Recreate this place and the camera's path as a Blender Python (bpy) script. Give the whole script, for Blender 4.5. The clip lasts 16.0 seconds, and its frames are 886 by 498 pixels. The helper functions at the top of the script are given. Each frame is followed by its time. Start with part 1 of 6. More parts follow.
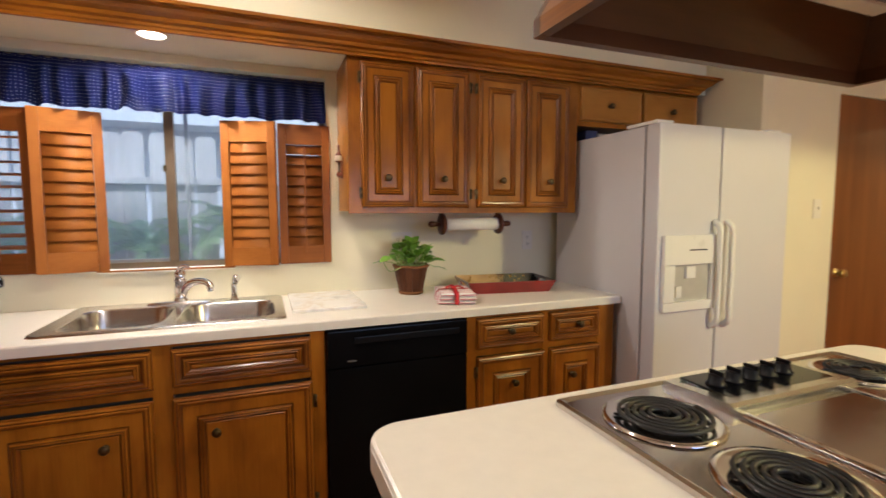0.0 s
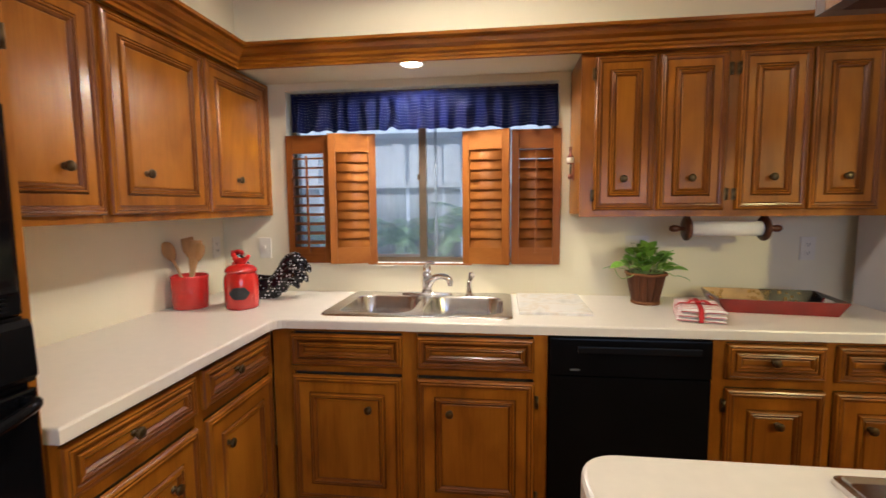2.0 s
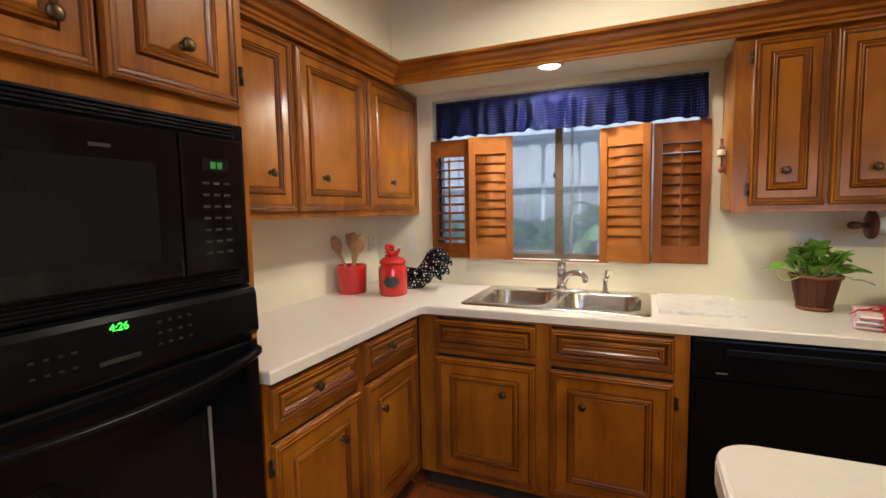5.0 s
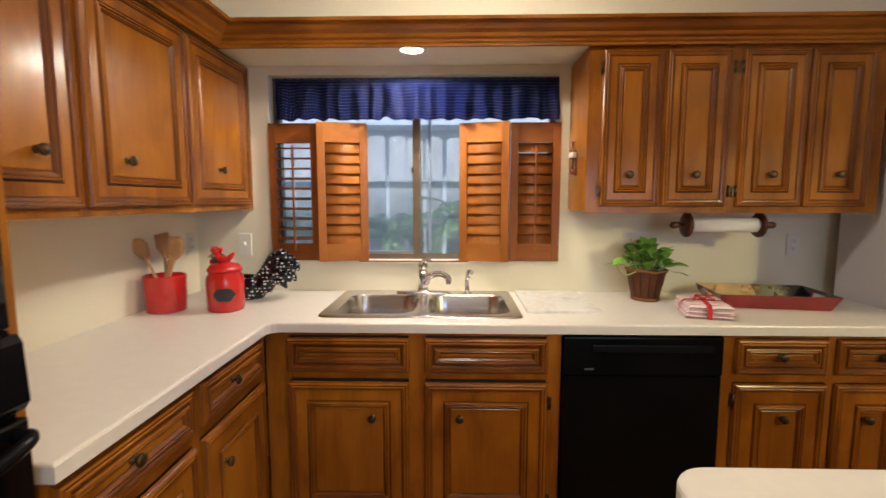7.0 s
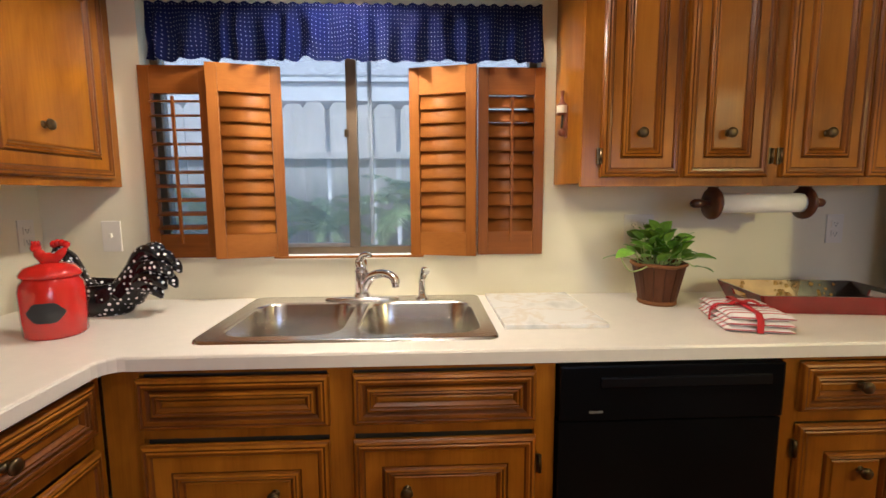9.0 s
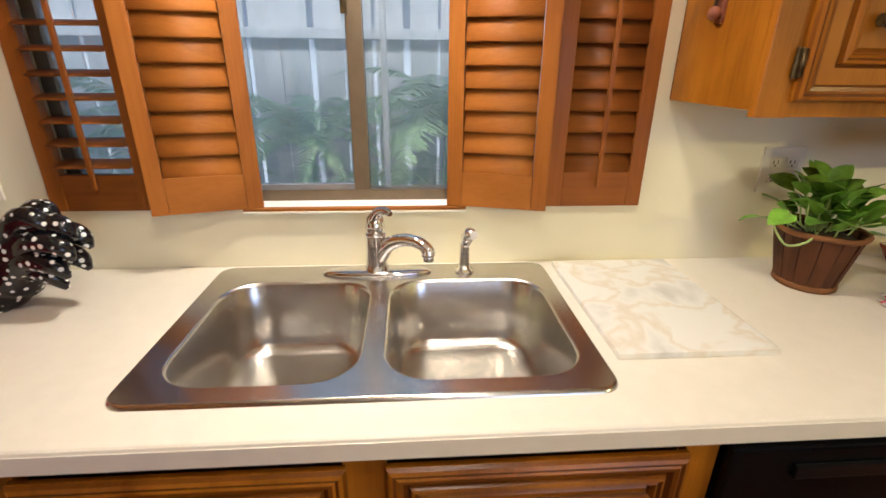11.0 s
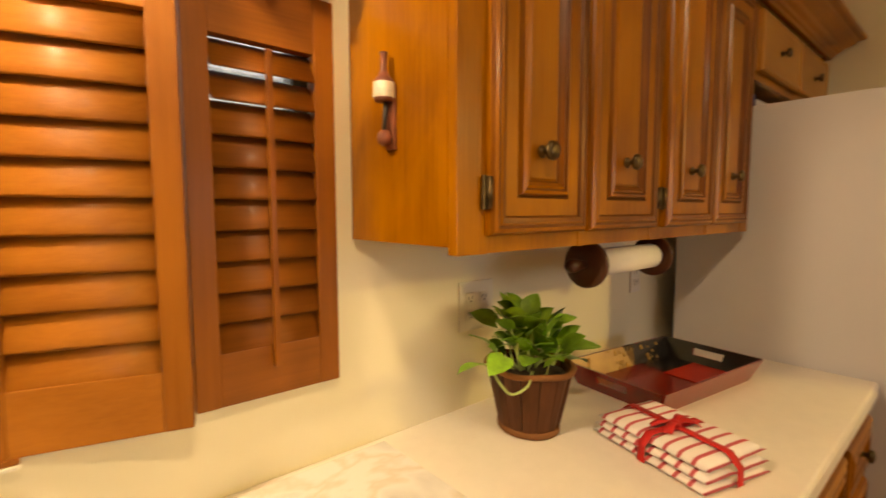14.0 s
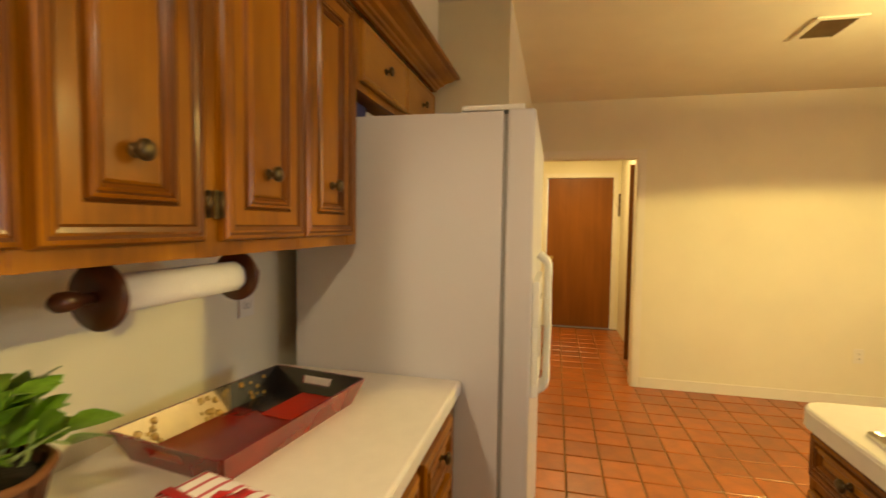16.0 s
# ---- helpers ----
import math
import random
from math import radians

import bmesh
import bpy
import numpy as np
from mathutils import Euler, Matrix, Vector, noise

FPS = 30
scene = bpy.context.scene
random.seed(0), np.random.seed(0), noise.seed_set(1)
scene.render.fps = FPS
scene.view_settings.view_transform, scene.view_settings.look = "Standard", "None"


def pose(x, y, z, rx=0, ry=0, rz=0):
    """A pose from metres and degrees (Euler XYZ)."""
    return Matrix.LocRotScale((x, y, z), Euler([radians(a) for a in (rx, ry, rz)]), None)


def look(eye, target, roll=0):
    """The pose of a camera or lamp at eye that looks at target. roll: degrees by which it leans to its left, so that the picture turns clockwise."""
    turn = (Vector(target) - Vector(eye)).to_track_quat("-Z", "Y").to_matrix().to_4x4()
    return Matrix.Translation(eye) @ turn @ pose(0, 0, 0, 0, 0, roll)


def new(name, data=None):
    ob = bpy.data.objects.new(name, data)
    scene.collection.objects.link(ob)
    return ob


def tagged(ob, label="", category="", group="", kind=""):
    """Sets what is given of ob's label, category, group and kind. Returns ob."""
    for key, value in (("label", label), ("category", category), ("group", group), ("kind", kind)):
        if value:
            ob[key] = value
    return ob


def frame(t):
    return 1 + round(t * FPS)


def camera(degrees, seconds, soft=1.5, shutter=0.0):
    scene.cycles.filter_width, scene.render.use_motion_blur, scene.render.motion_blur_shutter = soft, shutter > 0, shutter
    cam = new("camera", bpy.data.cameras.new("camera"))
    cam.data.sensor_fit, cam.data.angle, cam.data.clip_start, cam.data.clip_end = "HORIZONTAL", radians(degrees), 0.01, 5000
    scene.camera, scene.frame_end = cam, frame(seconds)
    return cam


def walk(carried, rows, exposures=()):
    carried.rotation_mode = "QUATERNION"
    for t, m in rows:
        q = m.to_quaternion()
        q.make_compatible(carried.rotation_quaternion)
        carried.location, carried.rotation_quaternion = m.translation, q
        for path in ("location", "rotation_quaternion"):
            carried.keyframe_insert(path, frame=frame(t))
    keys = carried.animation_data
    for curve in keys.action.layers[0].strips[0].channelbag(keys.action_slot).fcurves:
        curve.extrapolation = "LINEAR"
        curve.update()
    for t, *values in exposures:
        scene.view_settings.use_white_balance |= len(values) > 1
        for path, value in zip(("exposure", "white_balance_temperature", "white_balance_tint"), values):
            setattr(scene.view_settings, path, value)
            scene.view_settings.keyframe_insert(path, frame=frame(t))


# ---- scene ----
EXPOSURES = [(0.0, 0.30, 5700, 13), (1.5, 0.28, 5700, 12), (3.5, 0.19, 5650, 11), (7.0, 0.24, 5750, 11), (9.0, 0.22, 5800, 11), (12.0, 0.36, 6000, 9), (13.0, 0.42, 6500, 10), (13.5, 0.42, 7400, 11), (14.0, 0.30, 9700, 15), (14.5, 0.34, 9400, 13), (16.0, 0.45, 8500, 6)]
cam = camera(87.4, 16.0, soft=1.5, shutter=0.4)
PATH = [
    (0, (0.527, 0.415, 1.333), (1.249, 2.274, 1.172), -0.1),
    (0.5, (0.541, 0.473, 1.342), (1.04, 2.402, 1.168), -0.6),
    (1, (0.474, 0.502, 1.333), (0.797, 2.469, 1.173), -0.4),
    (1.5, (0.544, 0.458, 1.375), (0.545, 2.449, 1.187), -0.5),
    (2, (0.557, 0.423, 1.384), (0.306, 2.398, 1.195), -0.5),
    (2.5, (0.566, 0.385, 1.365), (0.099, 2.323, 1.203), -0.6),
    (3, (0.571, 0.338, 1.346), (-0.078, 2.225, 1.208), -0.7),
    (3.5, (0.569, 0.295, 1.343), (-0.21, 2.132, 1.21), -0.7),
    (3.7, (0.576, 0.278, 1.336), (-0.251, 2.094, 1.211), -0.8),
    (5.8, (0.572, 0.343, 1.371), (-0.144, 2.201, 1.181), -1.0),
    (6, (0.514, 0.359, 1.32), (-0.083, 2.262, 1.174), -0.5),
    (6.5, (0.461, 0.428, 1.345), (0.096, 2.387, 1.174), -0.5),
    (7, (0.329, 0.502, 1.383), (0.279, 2.49, 1.172), -0.0),
    (7.5, (0.305, 0.628, 1.377), (0.429, 2.613, 1.169), -0.1),
    (8, (0.318, 0.813, 1.347), (0.528, 2.792, 1.148), -0.3),
    (8.5, (0.395, 0.955, 1.32), (0.525, 2.941, 1.122), -0.5),
    (9, (0.398, 1.097, 1.309), (0.484, 3.08, 1.068), -0.3),
    (9.2, (0.379, 1.156, 1.273), (0.467, 3.142, 1.06), -0.3),
    (11.3, (0.26, 1.771, 1.418), (0.409, 3.614, 0.654), 1.1),
    (11.5, (0.262, 1.808, 1.412), (0.428, 3.654, 0.662), 1.8),
    (12, (0.277, 1.89, 1.391), (0.539, 3.766, 0.748), 0.8),
    (12.5, (0.314, 1.907, 1.383), (0.71, 3.81, 0.912), 0.6),
    (13, (0.326, 1.953, 1.376), (1.015, 3.803, 1.061), 0.3),
    (13.5, (0.387, 2.018, 1.386), (1.374, 3.743, 1.159), -0.0),
    (14, (0.445, 2.054, 1.392), (1.735, 3.573, 1.228), -0.1),
    (14.5, (0.494, 2.064, 1.395), (2.034, 3.333, 1.263), 0.1),
    (15, (0.575, 2.04, 1.395), (2.301, 3.044, 1.279), 0.2),
    (15.5, (0.681, 1.998, 1.389), (2.533, 2.747, 1.287), 0.3),
    (16, (0.812, 1.954, 1.39), (2.753, 2.425, 1.284), 0.8),
]
walk(cam, [(t, look(eye, goal, roll)) for t, eye, goal, roll in PATH], EXPOSURES)

# ---- world and light ----
world = bpy.data.worlds.new("world")
scene.world = world
world.use_nodes = True
wt = world.node_tree
sky = wt.nodes.new("ShaderNodeTexSky")
sky.sky_type, sky.sun_disc = "NISHITA", False
sky.sun_elevation, sky.sun_rotation = radians(44.5), radians(145)
wt.links.new(sky.outputs[0], wt.nodes["Background"].inputs[0])
wt.nodes["Background"].inputs[1].default_value = 0.15

SUN = bpy.data.lights.new("sun", "SUN")
SUN.energy, SUN.angle, SUN.color = 5.0, radians(10), (1.0, 0.98, 0.95)
new("sun", SUN).matrix_world = look((3.5, -5.0, 6.0), (0, 0, 0))


def area(name, m, sx, sy, watts, color):
    d = bpy.data.lights.new(name, "AREA")
    d.shape, d.size, d.size_y, d.energy, d.color = "RECTANGLE", sx, sy, watts, color
    o = new(name, d)
    o.matrix_world = m
    return o


def spot(name, p, watts, color, cone, blend, radius=0.05, target=None):
    d = bpy.data.lights.new(name, "SPOT")
    d.energy, d.color, d.spot_size, d.spot_blend, d.shadow_soft_size = watts, color, radians(cone), blend, radius
    o = new(name, d)
    o.matrix_world = look(p, target) if target else pose(*p)
    return o


spot("sink_can_light", (0.14, 2.605, 2.02), 47, (1.0, 0.86, 0.66), 172, 0.3, 0.045)
spot("kitchen_ceiling_light", (0.40, 1.70, 2.45), 41, (1.0, 0.84, 0.62), 174, 0.25, 0.07)
spot("rear_ceiling_light", (0.7, -0.1, 2.45), 29, (1.0, 0.86, 0.66), 170, 0.25, 0.1)
area("behind_window_light", look((2.2, -2.45, 1.6), (0.2, 2.0, 1.0)), 1.6, 1.2, 24, (0.48, 0.64, 1.0))
spot("dining_pendant_down", (3.0, 0.0, 2.10), 86, (1.0, 0.83, 0.34), 163, 0.10, 0.06)
spot("dining_pendant_up", (3.0, 0.0, 2.14), 42, (1.0, 0.83, 0.38), 172, 0.2, 0.06, (3.02, 0.02, 4.0))
area("hall_ceiling_light", pose(6.2, 1.7, 2.4), 0.4, 0.4, 20, (1.0, 0.78, 0.45))


# ---- materials ----
def material(name, color, rough=0.5, metal=0.0, vary=0.0, scale=8.0, bump=0.0, bump_scale=60.0, spec=0.5, coat=0.0, stretch=(1, 1, 1), rand=0.0):
    m = bpy.data.materials.new(name)
    m.use_nodes = True
    nt = m.node_tree
    b = nt.nodes["Principled BSDF"]
    b.inputs["Base Color"].default_value = (*color, 1)
    b.inputs["Roughness"].default_value = rough
    b.inputs["Metallic"].default_value = metal
    b.inputs["Specular IOR Level"].default_value = spec
    b.inputs["Coat Weight"].default_value = coat
    b.inputs["Coat Roughness"].default_value = 0.15
    tc = nt.nodes.new("ShaderNodeTexCoord")
    mp = nt.nodes.new("ShaderNodeMapping")
    mp.inputs["Scale"].default_value = stretch
    nt.links.new(tc.outputs["Object"], mp.inputs[0])
    if vary:
        n = nt.nodes.new("ShaderNodeTexNoise")
        n.inputs["Scale"].default_value, n.inputs["Detail"].default_value = scale, 6
        nt.links.new(mp.outputs[0], n.inputs["Vector"])
        r = nt.nodes.new("ShaderNodeValToRGB")
        r.color_ramp.elements[0].position, r.color_ramp.elements[1].position = 0.3, 0.72
        r.color_ramp.elements[0].color = (*[c * (1 - vary) for c in color], 1)
        r.color_ramp.elements[1].color = (*[min(1, c * (1 + vary)) for c in color], 1)
        nt.links.new(n.outputs["Fac"], r.inputs[0])
        out = r.outputs[0]
        if rand:
            oi = nt.nodes.new("ShaderNodeObjectInfo")
            hsv = nt.nodes.new("ShaderNodeHueSaturation")
            mr = nt.nodes.new("ShaderNodeMapRange")
            mr.inputs[3].default_value, mr.inputs[4].default_value = 1 - rand, 1 + rand
            nt.links.new(oi.outputs["Random"], mr.inputs[0])
            nt.links.new(mr.outputs[0], hsv.inputs["Value"])
            nt.links.new(out, hsv.inputs["Color"])
            out = hsv.outputs[0]
        nt.links.new(out, b.inputs["Base Color"])
        rr = nt.nodes.new("ShaderNodeMapRange")
        rr.inputs[3].default_value, rr.inputs[4].default_value = max(0.02, rough - 0.08), min(1, rough + 0.08)
        nt.links.new(n.outputs["Fac"], rr.inputs[0])
        nt.links.new(rr.outputs[0], b.inputs["Roughness"])
    if bump:
        n2 = nt.nodes.new("ShaderNodeTexNoise")
        n2.inputs["Scale"].default_value, n2.inputs["Detail"].default_value = bump_scale, 3
        nt.links.new(mp.outputs[0], n2.inputs["Vector"])
        bp = nt.nodes.new("ShaderNodeBump")
        bp.inputs["Strength"].default_value, bp.inputs["Distance"].default_value = bump, 0.004
        nt.links.new(n2.outputs["Fac"], bp.inputs["Height"])
        nt.links.new(bp.outputs[0], b.inputs["Normal"])
    return m


def wood(name, light, dark, axis="z", rough=0.33, scale=1.0, coat=0.16, streak=0.12):
    """Stained wood with long grain along one axis, blotches of stain and fine pores."""
    m = bpy.data.materials.new(name)
    m.use_nodes = True
    nt = m.node_tree
    b = nt.nodes["Principled BSDF"]
    tc = nt.nodes.new("ShaderNodeTexCoord")
    oi = nt.nodes.new("ShaderNodeObjectInfo")
    off = nt.nodes.new("ShaderNodeVectorMath")
    off.operation = "MULTIPLY_ADD"
    comb = nt.nodes.new("ShaderNodeCombineXYZ")
    for k in range(3):
        nt.links.new(oi.outputs["Random"], comb.inputs[k])
    nt.links.new(comb.outputs[0], off.inputs[0])
    off.inputs[1].default_value = (13.0, 7.0, 5.0)
    nt.links.new(tc.outputs["Object"], off.inputs[2])
    def noise_at(sc, detail, long):
        mp = nt.nodes.new("ShaderNodeMapping")
        s = [sc, sc, sc]
        s["xyz".index(axis)] = sc * long
        mp.inputs["Scale"].default_value = s
        nt.links.new(off.outputs[0], mp.inputs[0])
        n = nt.nodes.new("ShaderNodeTexNoise")
        n.inputs["Scale"].default_value, n.inputs["Detail"].default_value, n.inputs["Distortion"].default_value = 1.0, detail, 0.6
        nt.links.new(mp.outputs[0], n.inputs["Vector"])
        return n.outputs["Fac"]
    grain, blotch, pore = noise_at(38 * scale, 5, 0.05), noise_at(7 * scale, 4, 0.4), noise_at(190 * scale, 2, 0.03)
    def mixer(a, c, w):
        n = nt.nodes.new("ShaderNodeMath")
        n.operation = "MULTIPLY_ADD"
        nt.links.new(a, n.inputs[0])
        n.inputs[1].default_value = w
        if isinstance(c, float):
            n.inputs[2].default_value = c
        else:
            nt.links.new(c, n.inputs[2])
        return n.outputs[0]
    total = mixer(grain, mixer(blotch, mixer(pore, 0.0, 0.16), 0.84 - streak), streak)
    ramp = nt.nodes.new("ShaderNodeValToRGB")
    e = ramp.color_ramp.elements
    e[0].position, e[1].position = 0.30, 0.68
    e[0].color, e[1].color = (*dark, 1), (*light, 1)
    nt.links.new(total, ramp.inputs[0])
    nt.links.new(ramp.outputs[0], b.inputs["Base Color"])
    b.inputs["Roughness"].default_value = rough
    b.inputs["Coat Weight"].default_value, b.inputs["Coat Roughness"].default_value = coat, 0.16
    b.inputs["Specular IOR Level"].default_value = 0.24
    bp = nt.nodes.new("ShaderNodeBump")
    bp.inputs["Strength"].default_value, bp.inputs["Distance"].default_value = 0.12, 0.002
    nt.links.new(pore, bp.inputs["Height"])
    nt.links.new(bp.outputs[0], b.inputs["Normal"])
    return m


def emitter(name, color, strength):
    m = material(name, color)
    b = m.node_tree.nodes["Principled BSDF"]
    b.inputs["Emission Color"].default_value, b.inputs["Emission Strength"].default_value = (*color, 1), strength
    return m


HONEY, UMBER = (0.42, 0.153, 0.010), (0.13, 0.035, 0.002)
CAB = wood("cabinet_wood", HONEY, UMBER, "z")
CABX = wood("cabinet_wood_along_x", HONEY, UMBER, "x")
CABY = wood("cabinet_wood_along_y", HONEY, UMBER, "y")
CABM = wood("stained_moulding", (0.25, 0.080, 0.006), (0.09, 0.023, 0.002), "z", streak=0.1)
CABP = wood("panel_veneer", (0.40, 0.148, 0.010), (0.17, 0.050, 0.003), "z", scale=0.8, streak=0.06)
GLAZE = wood("dark_glazed_groove", (0.15, 0.044, 0.005), (0.075, 0.020, 0.002), "z", rough=0.5, coat=0)
SHUT = wood("shutter_wood", (0.42, 0.150, 0.024), (0.21, 0.064, 0.009), "x", scale=0.8, rough=0.5, coat=0.05)
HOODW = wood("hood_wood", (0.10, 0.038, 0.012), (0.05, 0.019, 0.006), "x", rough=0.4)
DOORW = wood("veneer_door", (0.28, 0.098, 0.022), (0.14, 0.042, 0.010), "z", scale=0.28, streak=0.3)
SPOON = wood("spoon_wood", (0.55, 0.33, 0.15), (0.4, 0.21, 0.08), "z", rough=0.6, coat=0)
DARKW = wood("walnut_turned", (0.10, 0.03, 0.013), (0.045, 0.014, 0.007), "x", rough=0.3)
STAVE = wood("stave_wood", (0.12, 0.042, 0.016), (0.05, 0.017, 0.008), "z", scale=1.4, rough=0.6, coat=0)
BARK = wood("pot_rim_wood", (0.24, 0.10, 0.035), (0.13, 0.05, 0.018), "x", rough=0.7, coat=0)
WALL = material("cream_wall_paint", (0.79, 0.735, 0.55), 0.75, vary=0.03, scale=3, bump=0.06, bump_scale=220)
CEIL = material("ceiling_paint", (0.79, 0.75, 0.60), 0.85, vary=0.03, scale=4, bump=0.1, bump_scale=260)
TRIM = material("cream_trim_paint", (0.80, 0.75, 0.62), 0.4, vary=0.03, scale=5)
LAMI = material("cream_laminate", (0.79, 0.74, 0.655), 0.32, vary=0.025, scale=30, bump=0.02, bump_scale=400)
FRIDGE = material("white_enamel", (0.63, 0.62, 0.65), 0.35, vary=0.015, scale=4, bump=0.12, bump_scale=330)
FRPLAS = material("white_plastic", (0.80, 0.79, 0.75), 0.3, vary=0.02, scale=6)
GREYPL = material("grey_gasket", (0.28, 0.27, 0.26), 0.6)
BLACK = material("black_enamel", (0.005, 0.005, 0.006), 0.22, vary=0.2, scale=5, spec=0.08)
BLGLASS = material("black_glass", (0.004, 0.004, 0.005), 0.08, vary=0.1, scale=3, spec=0.3)
BLMATT = material("black_plastic", (0.007, 0.007, 0.008), 0.3, vary=0.1, scale=9, spec=0.15)
STEEL = material("brushed_steel", (0.60, 0.58, 0.55), 0.24, 1.0, bump=0.012, bump_scale=300, stretch=(0.06, 1, 1))
POLISH = material("polished_steel", (0.62, 0.60, 0.58), 0.16, 1.0, vary=0.08, scale=7, bump=0.01, bump_scale=200)
CHROME = material("chrome", (0.80, 0.80, 0.80), 0.06, 1.0)
COIL = material("black_coil", (0.012, 0.011, 0.010), 0.45, vary=0.3, scale=30)
BRONZE = material("antique_bronze", (0.11, 0.075, 0.035), 0.36, 0.85, vary=0.45, scale=70)
ALU = material("bronze_aluminium", (0.19, 0.14, 0.09), 0.42, 0.6, vary=0.1, scale=20)
ALUL = material("grey_aluminium", (0.30, 0.31, 0.33), 0.4, 0.6, vary=0.1, scale=20)
MARBLE = material("marble_base", (0.80, 0.78, 0.74), 0.22)
RED = material("red_glaze", (0.60, 0.020, 0.014), 0.12, vary=0.12, scale=9, coat=0.6)
CHALK = material("chalkboard_oval", (0.035, 0.034, 0.034), 0.75, vary=0.25, scale=30)
REDCLOTH = material("red_ribbon", (0.50, 0.014, 0.016), 0.7, vary=0.15, scale=40, bump=0.1, bump_scale=500)
LEAF = material("leaf", (0.19, 0.39, 0.045), 0.36, vary=0.45, scale=28, rand=0.3)
STEM = material("leaf_stem", (0.36, 0.46, 0.16), 0.5, vary=0.2, scale=20)
SOIL = material("soil", (0.03, 0.02, 0.012), 0.95, vary=0.5, scale=60, bump=0.6, bump_scale=80)
TRAYRED = material("lacquer_red", (0.24, 0.014, 0.010), 0.2, vary=0.15, scale=9, coat=0.4)
LACBLK = material("lacquer_black", (0.010, 0.008, 0.008), 0.2, vary=0.2, scale=12, coat=0.4)
LACTAN = material("lacquer_tan", (0.52, 0.33, 0.13), 0.3, vary=0.2, scale=14)
LACGOLD = material("lacquer_gold", (0.48, 0.28, 0.06), 0.35, vary=0.3, scale=30)
LACBRT = material("lacquer_scarlet", (0.50, 0.025, 0.014), 0.3, vary=0.1, scale=10)
PAPER = material("paper_towel", (0.82, 0.80, 0.77), 0.9, vary=0.02, scale=30, bump=0.25, bump_scale=240)
PLATE = material("ivory_plate", (0.78, 0.74, 0.64), 0.35, vary=0.02, scale=12)
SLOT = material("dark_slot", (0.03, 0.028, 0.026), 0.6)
BLUEBOX = material("blue_carton", (0.02, 0.035, 0.17), 0.5, vary=0.1, scale=12)
CREAMC = material("cream_ceramic", (0.70, 0.62, 0.48), 0.4, vary=0.15, scale=60)
RUST = material("painted_rust", (0.20, 0.06, 0.03), 0.5, vary=0.3, scale=50)
TILE = material("terracotta_tile", (0.36, 0.092, 0.017), 0.34, vary=0.22, scale=9, bump=0.2, bump_scale=40, rand=0.16, coat=0.25)
GROUT = material("olive_grout", (0.20, 0.105, 0.042), 0.85, vary=0.25, scale=24, bump=0.3, bump_scale=120)
FENCE = wood("weathered_fence", (0.72, 0.69, 0.66), (0.50, 0.465, 0.44), "z", rough=0.85, coat=0)
FERN = material("fern_green", (0.40, 0.60, 0.30), 0.6, vary=0.35, scale=14)
EARTH = material("garden_soil", (0.07, 0.05, 0.035), 0.95, vary=0.4, scale=6, bump=0.5, bump_scale=30)
FASCIA = material("white_fascia", (0.80, 0.80, 0.80), 0.6, vary=0.04, scale=4)
SHINGLE = material("grey_shingle", (0.50, 0.49, 0.49), 0.9, vary=0.5, scale=16, bump=0.4, bump_scale=60)
VENTM = material("vent_metal", (0.30, 0.24, 0.14), 0.6, vary=0.1, scale=20)
BRASS = material("worn_brass", (0.42, 0.29, 0.10), 0.3, 0.9, vary=0.2, scale=40)
GREYMET = material("hood_filter_metal", (0.28, 0.28, 0.29), 0.45, 0.7, vary=0.15, scale=12)
LAMP = emitter("lamp_lens", (1.0, 0.86, 0.66), 9.0)
GREEN = emitter("green_digits", (0.10, 1.0, 0.06), 2.2)
GREEND = emitter("dim_green_digits", (0.05, 0.30, 0.03), 0.06)
PRINT = material("grey_print", (0.022, 0.022, 0.022), 0.5)
WHITEP = material("pale_print", (0.15, 0.15, 0.15), 0.5)

mt = MARBLE.node_tree
wv = mt.nodes.new("ShaderNodeTexNoise")
wv.inputs["Scale"].default_value, wv.inputs["Detail"].default_value, wv.inputs["Distortion"].default_value = 6.0, 4, 0.35
mtc = mt.nodes.new("ShaderNodeTexCoord")
mt.links.new(mtc.outputs["Object"], wv.inputs["Vector"])
mrp = mt.nodes.new("ShaderNodeValToRGB")
for p, c in ((0.455, (0.80, 0.79, 0.76)), (0.50, (0.72, 0.66, 0.57)), (0.545, (0.80, 0.79, 0.76))):
    el = mrp.color_ramp.elements[0] if p == 0.46 else mrp.color_ramp.elements.new(p)
    el.position, el.color = p, (*c, 1)
mrp.color_ramp.elements[-1].color = (0.78, 0.76, 0.72, 1)
mt.links.new(wv.outputs["Fac"], mrp.inputs[0])
mt.links.new(mrp.outputs[0], mt.nodes["Principled BSDF"].inputs["Base Color"])


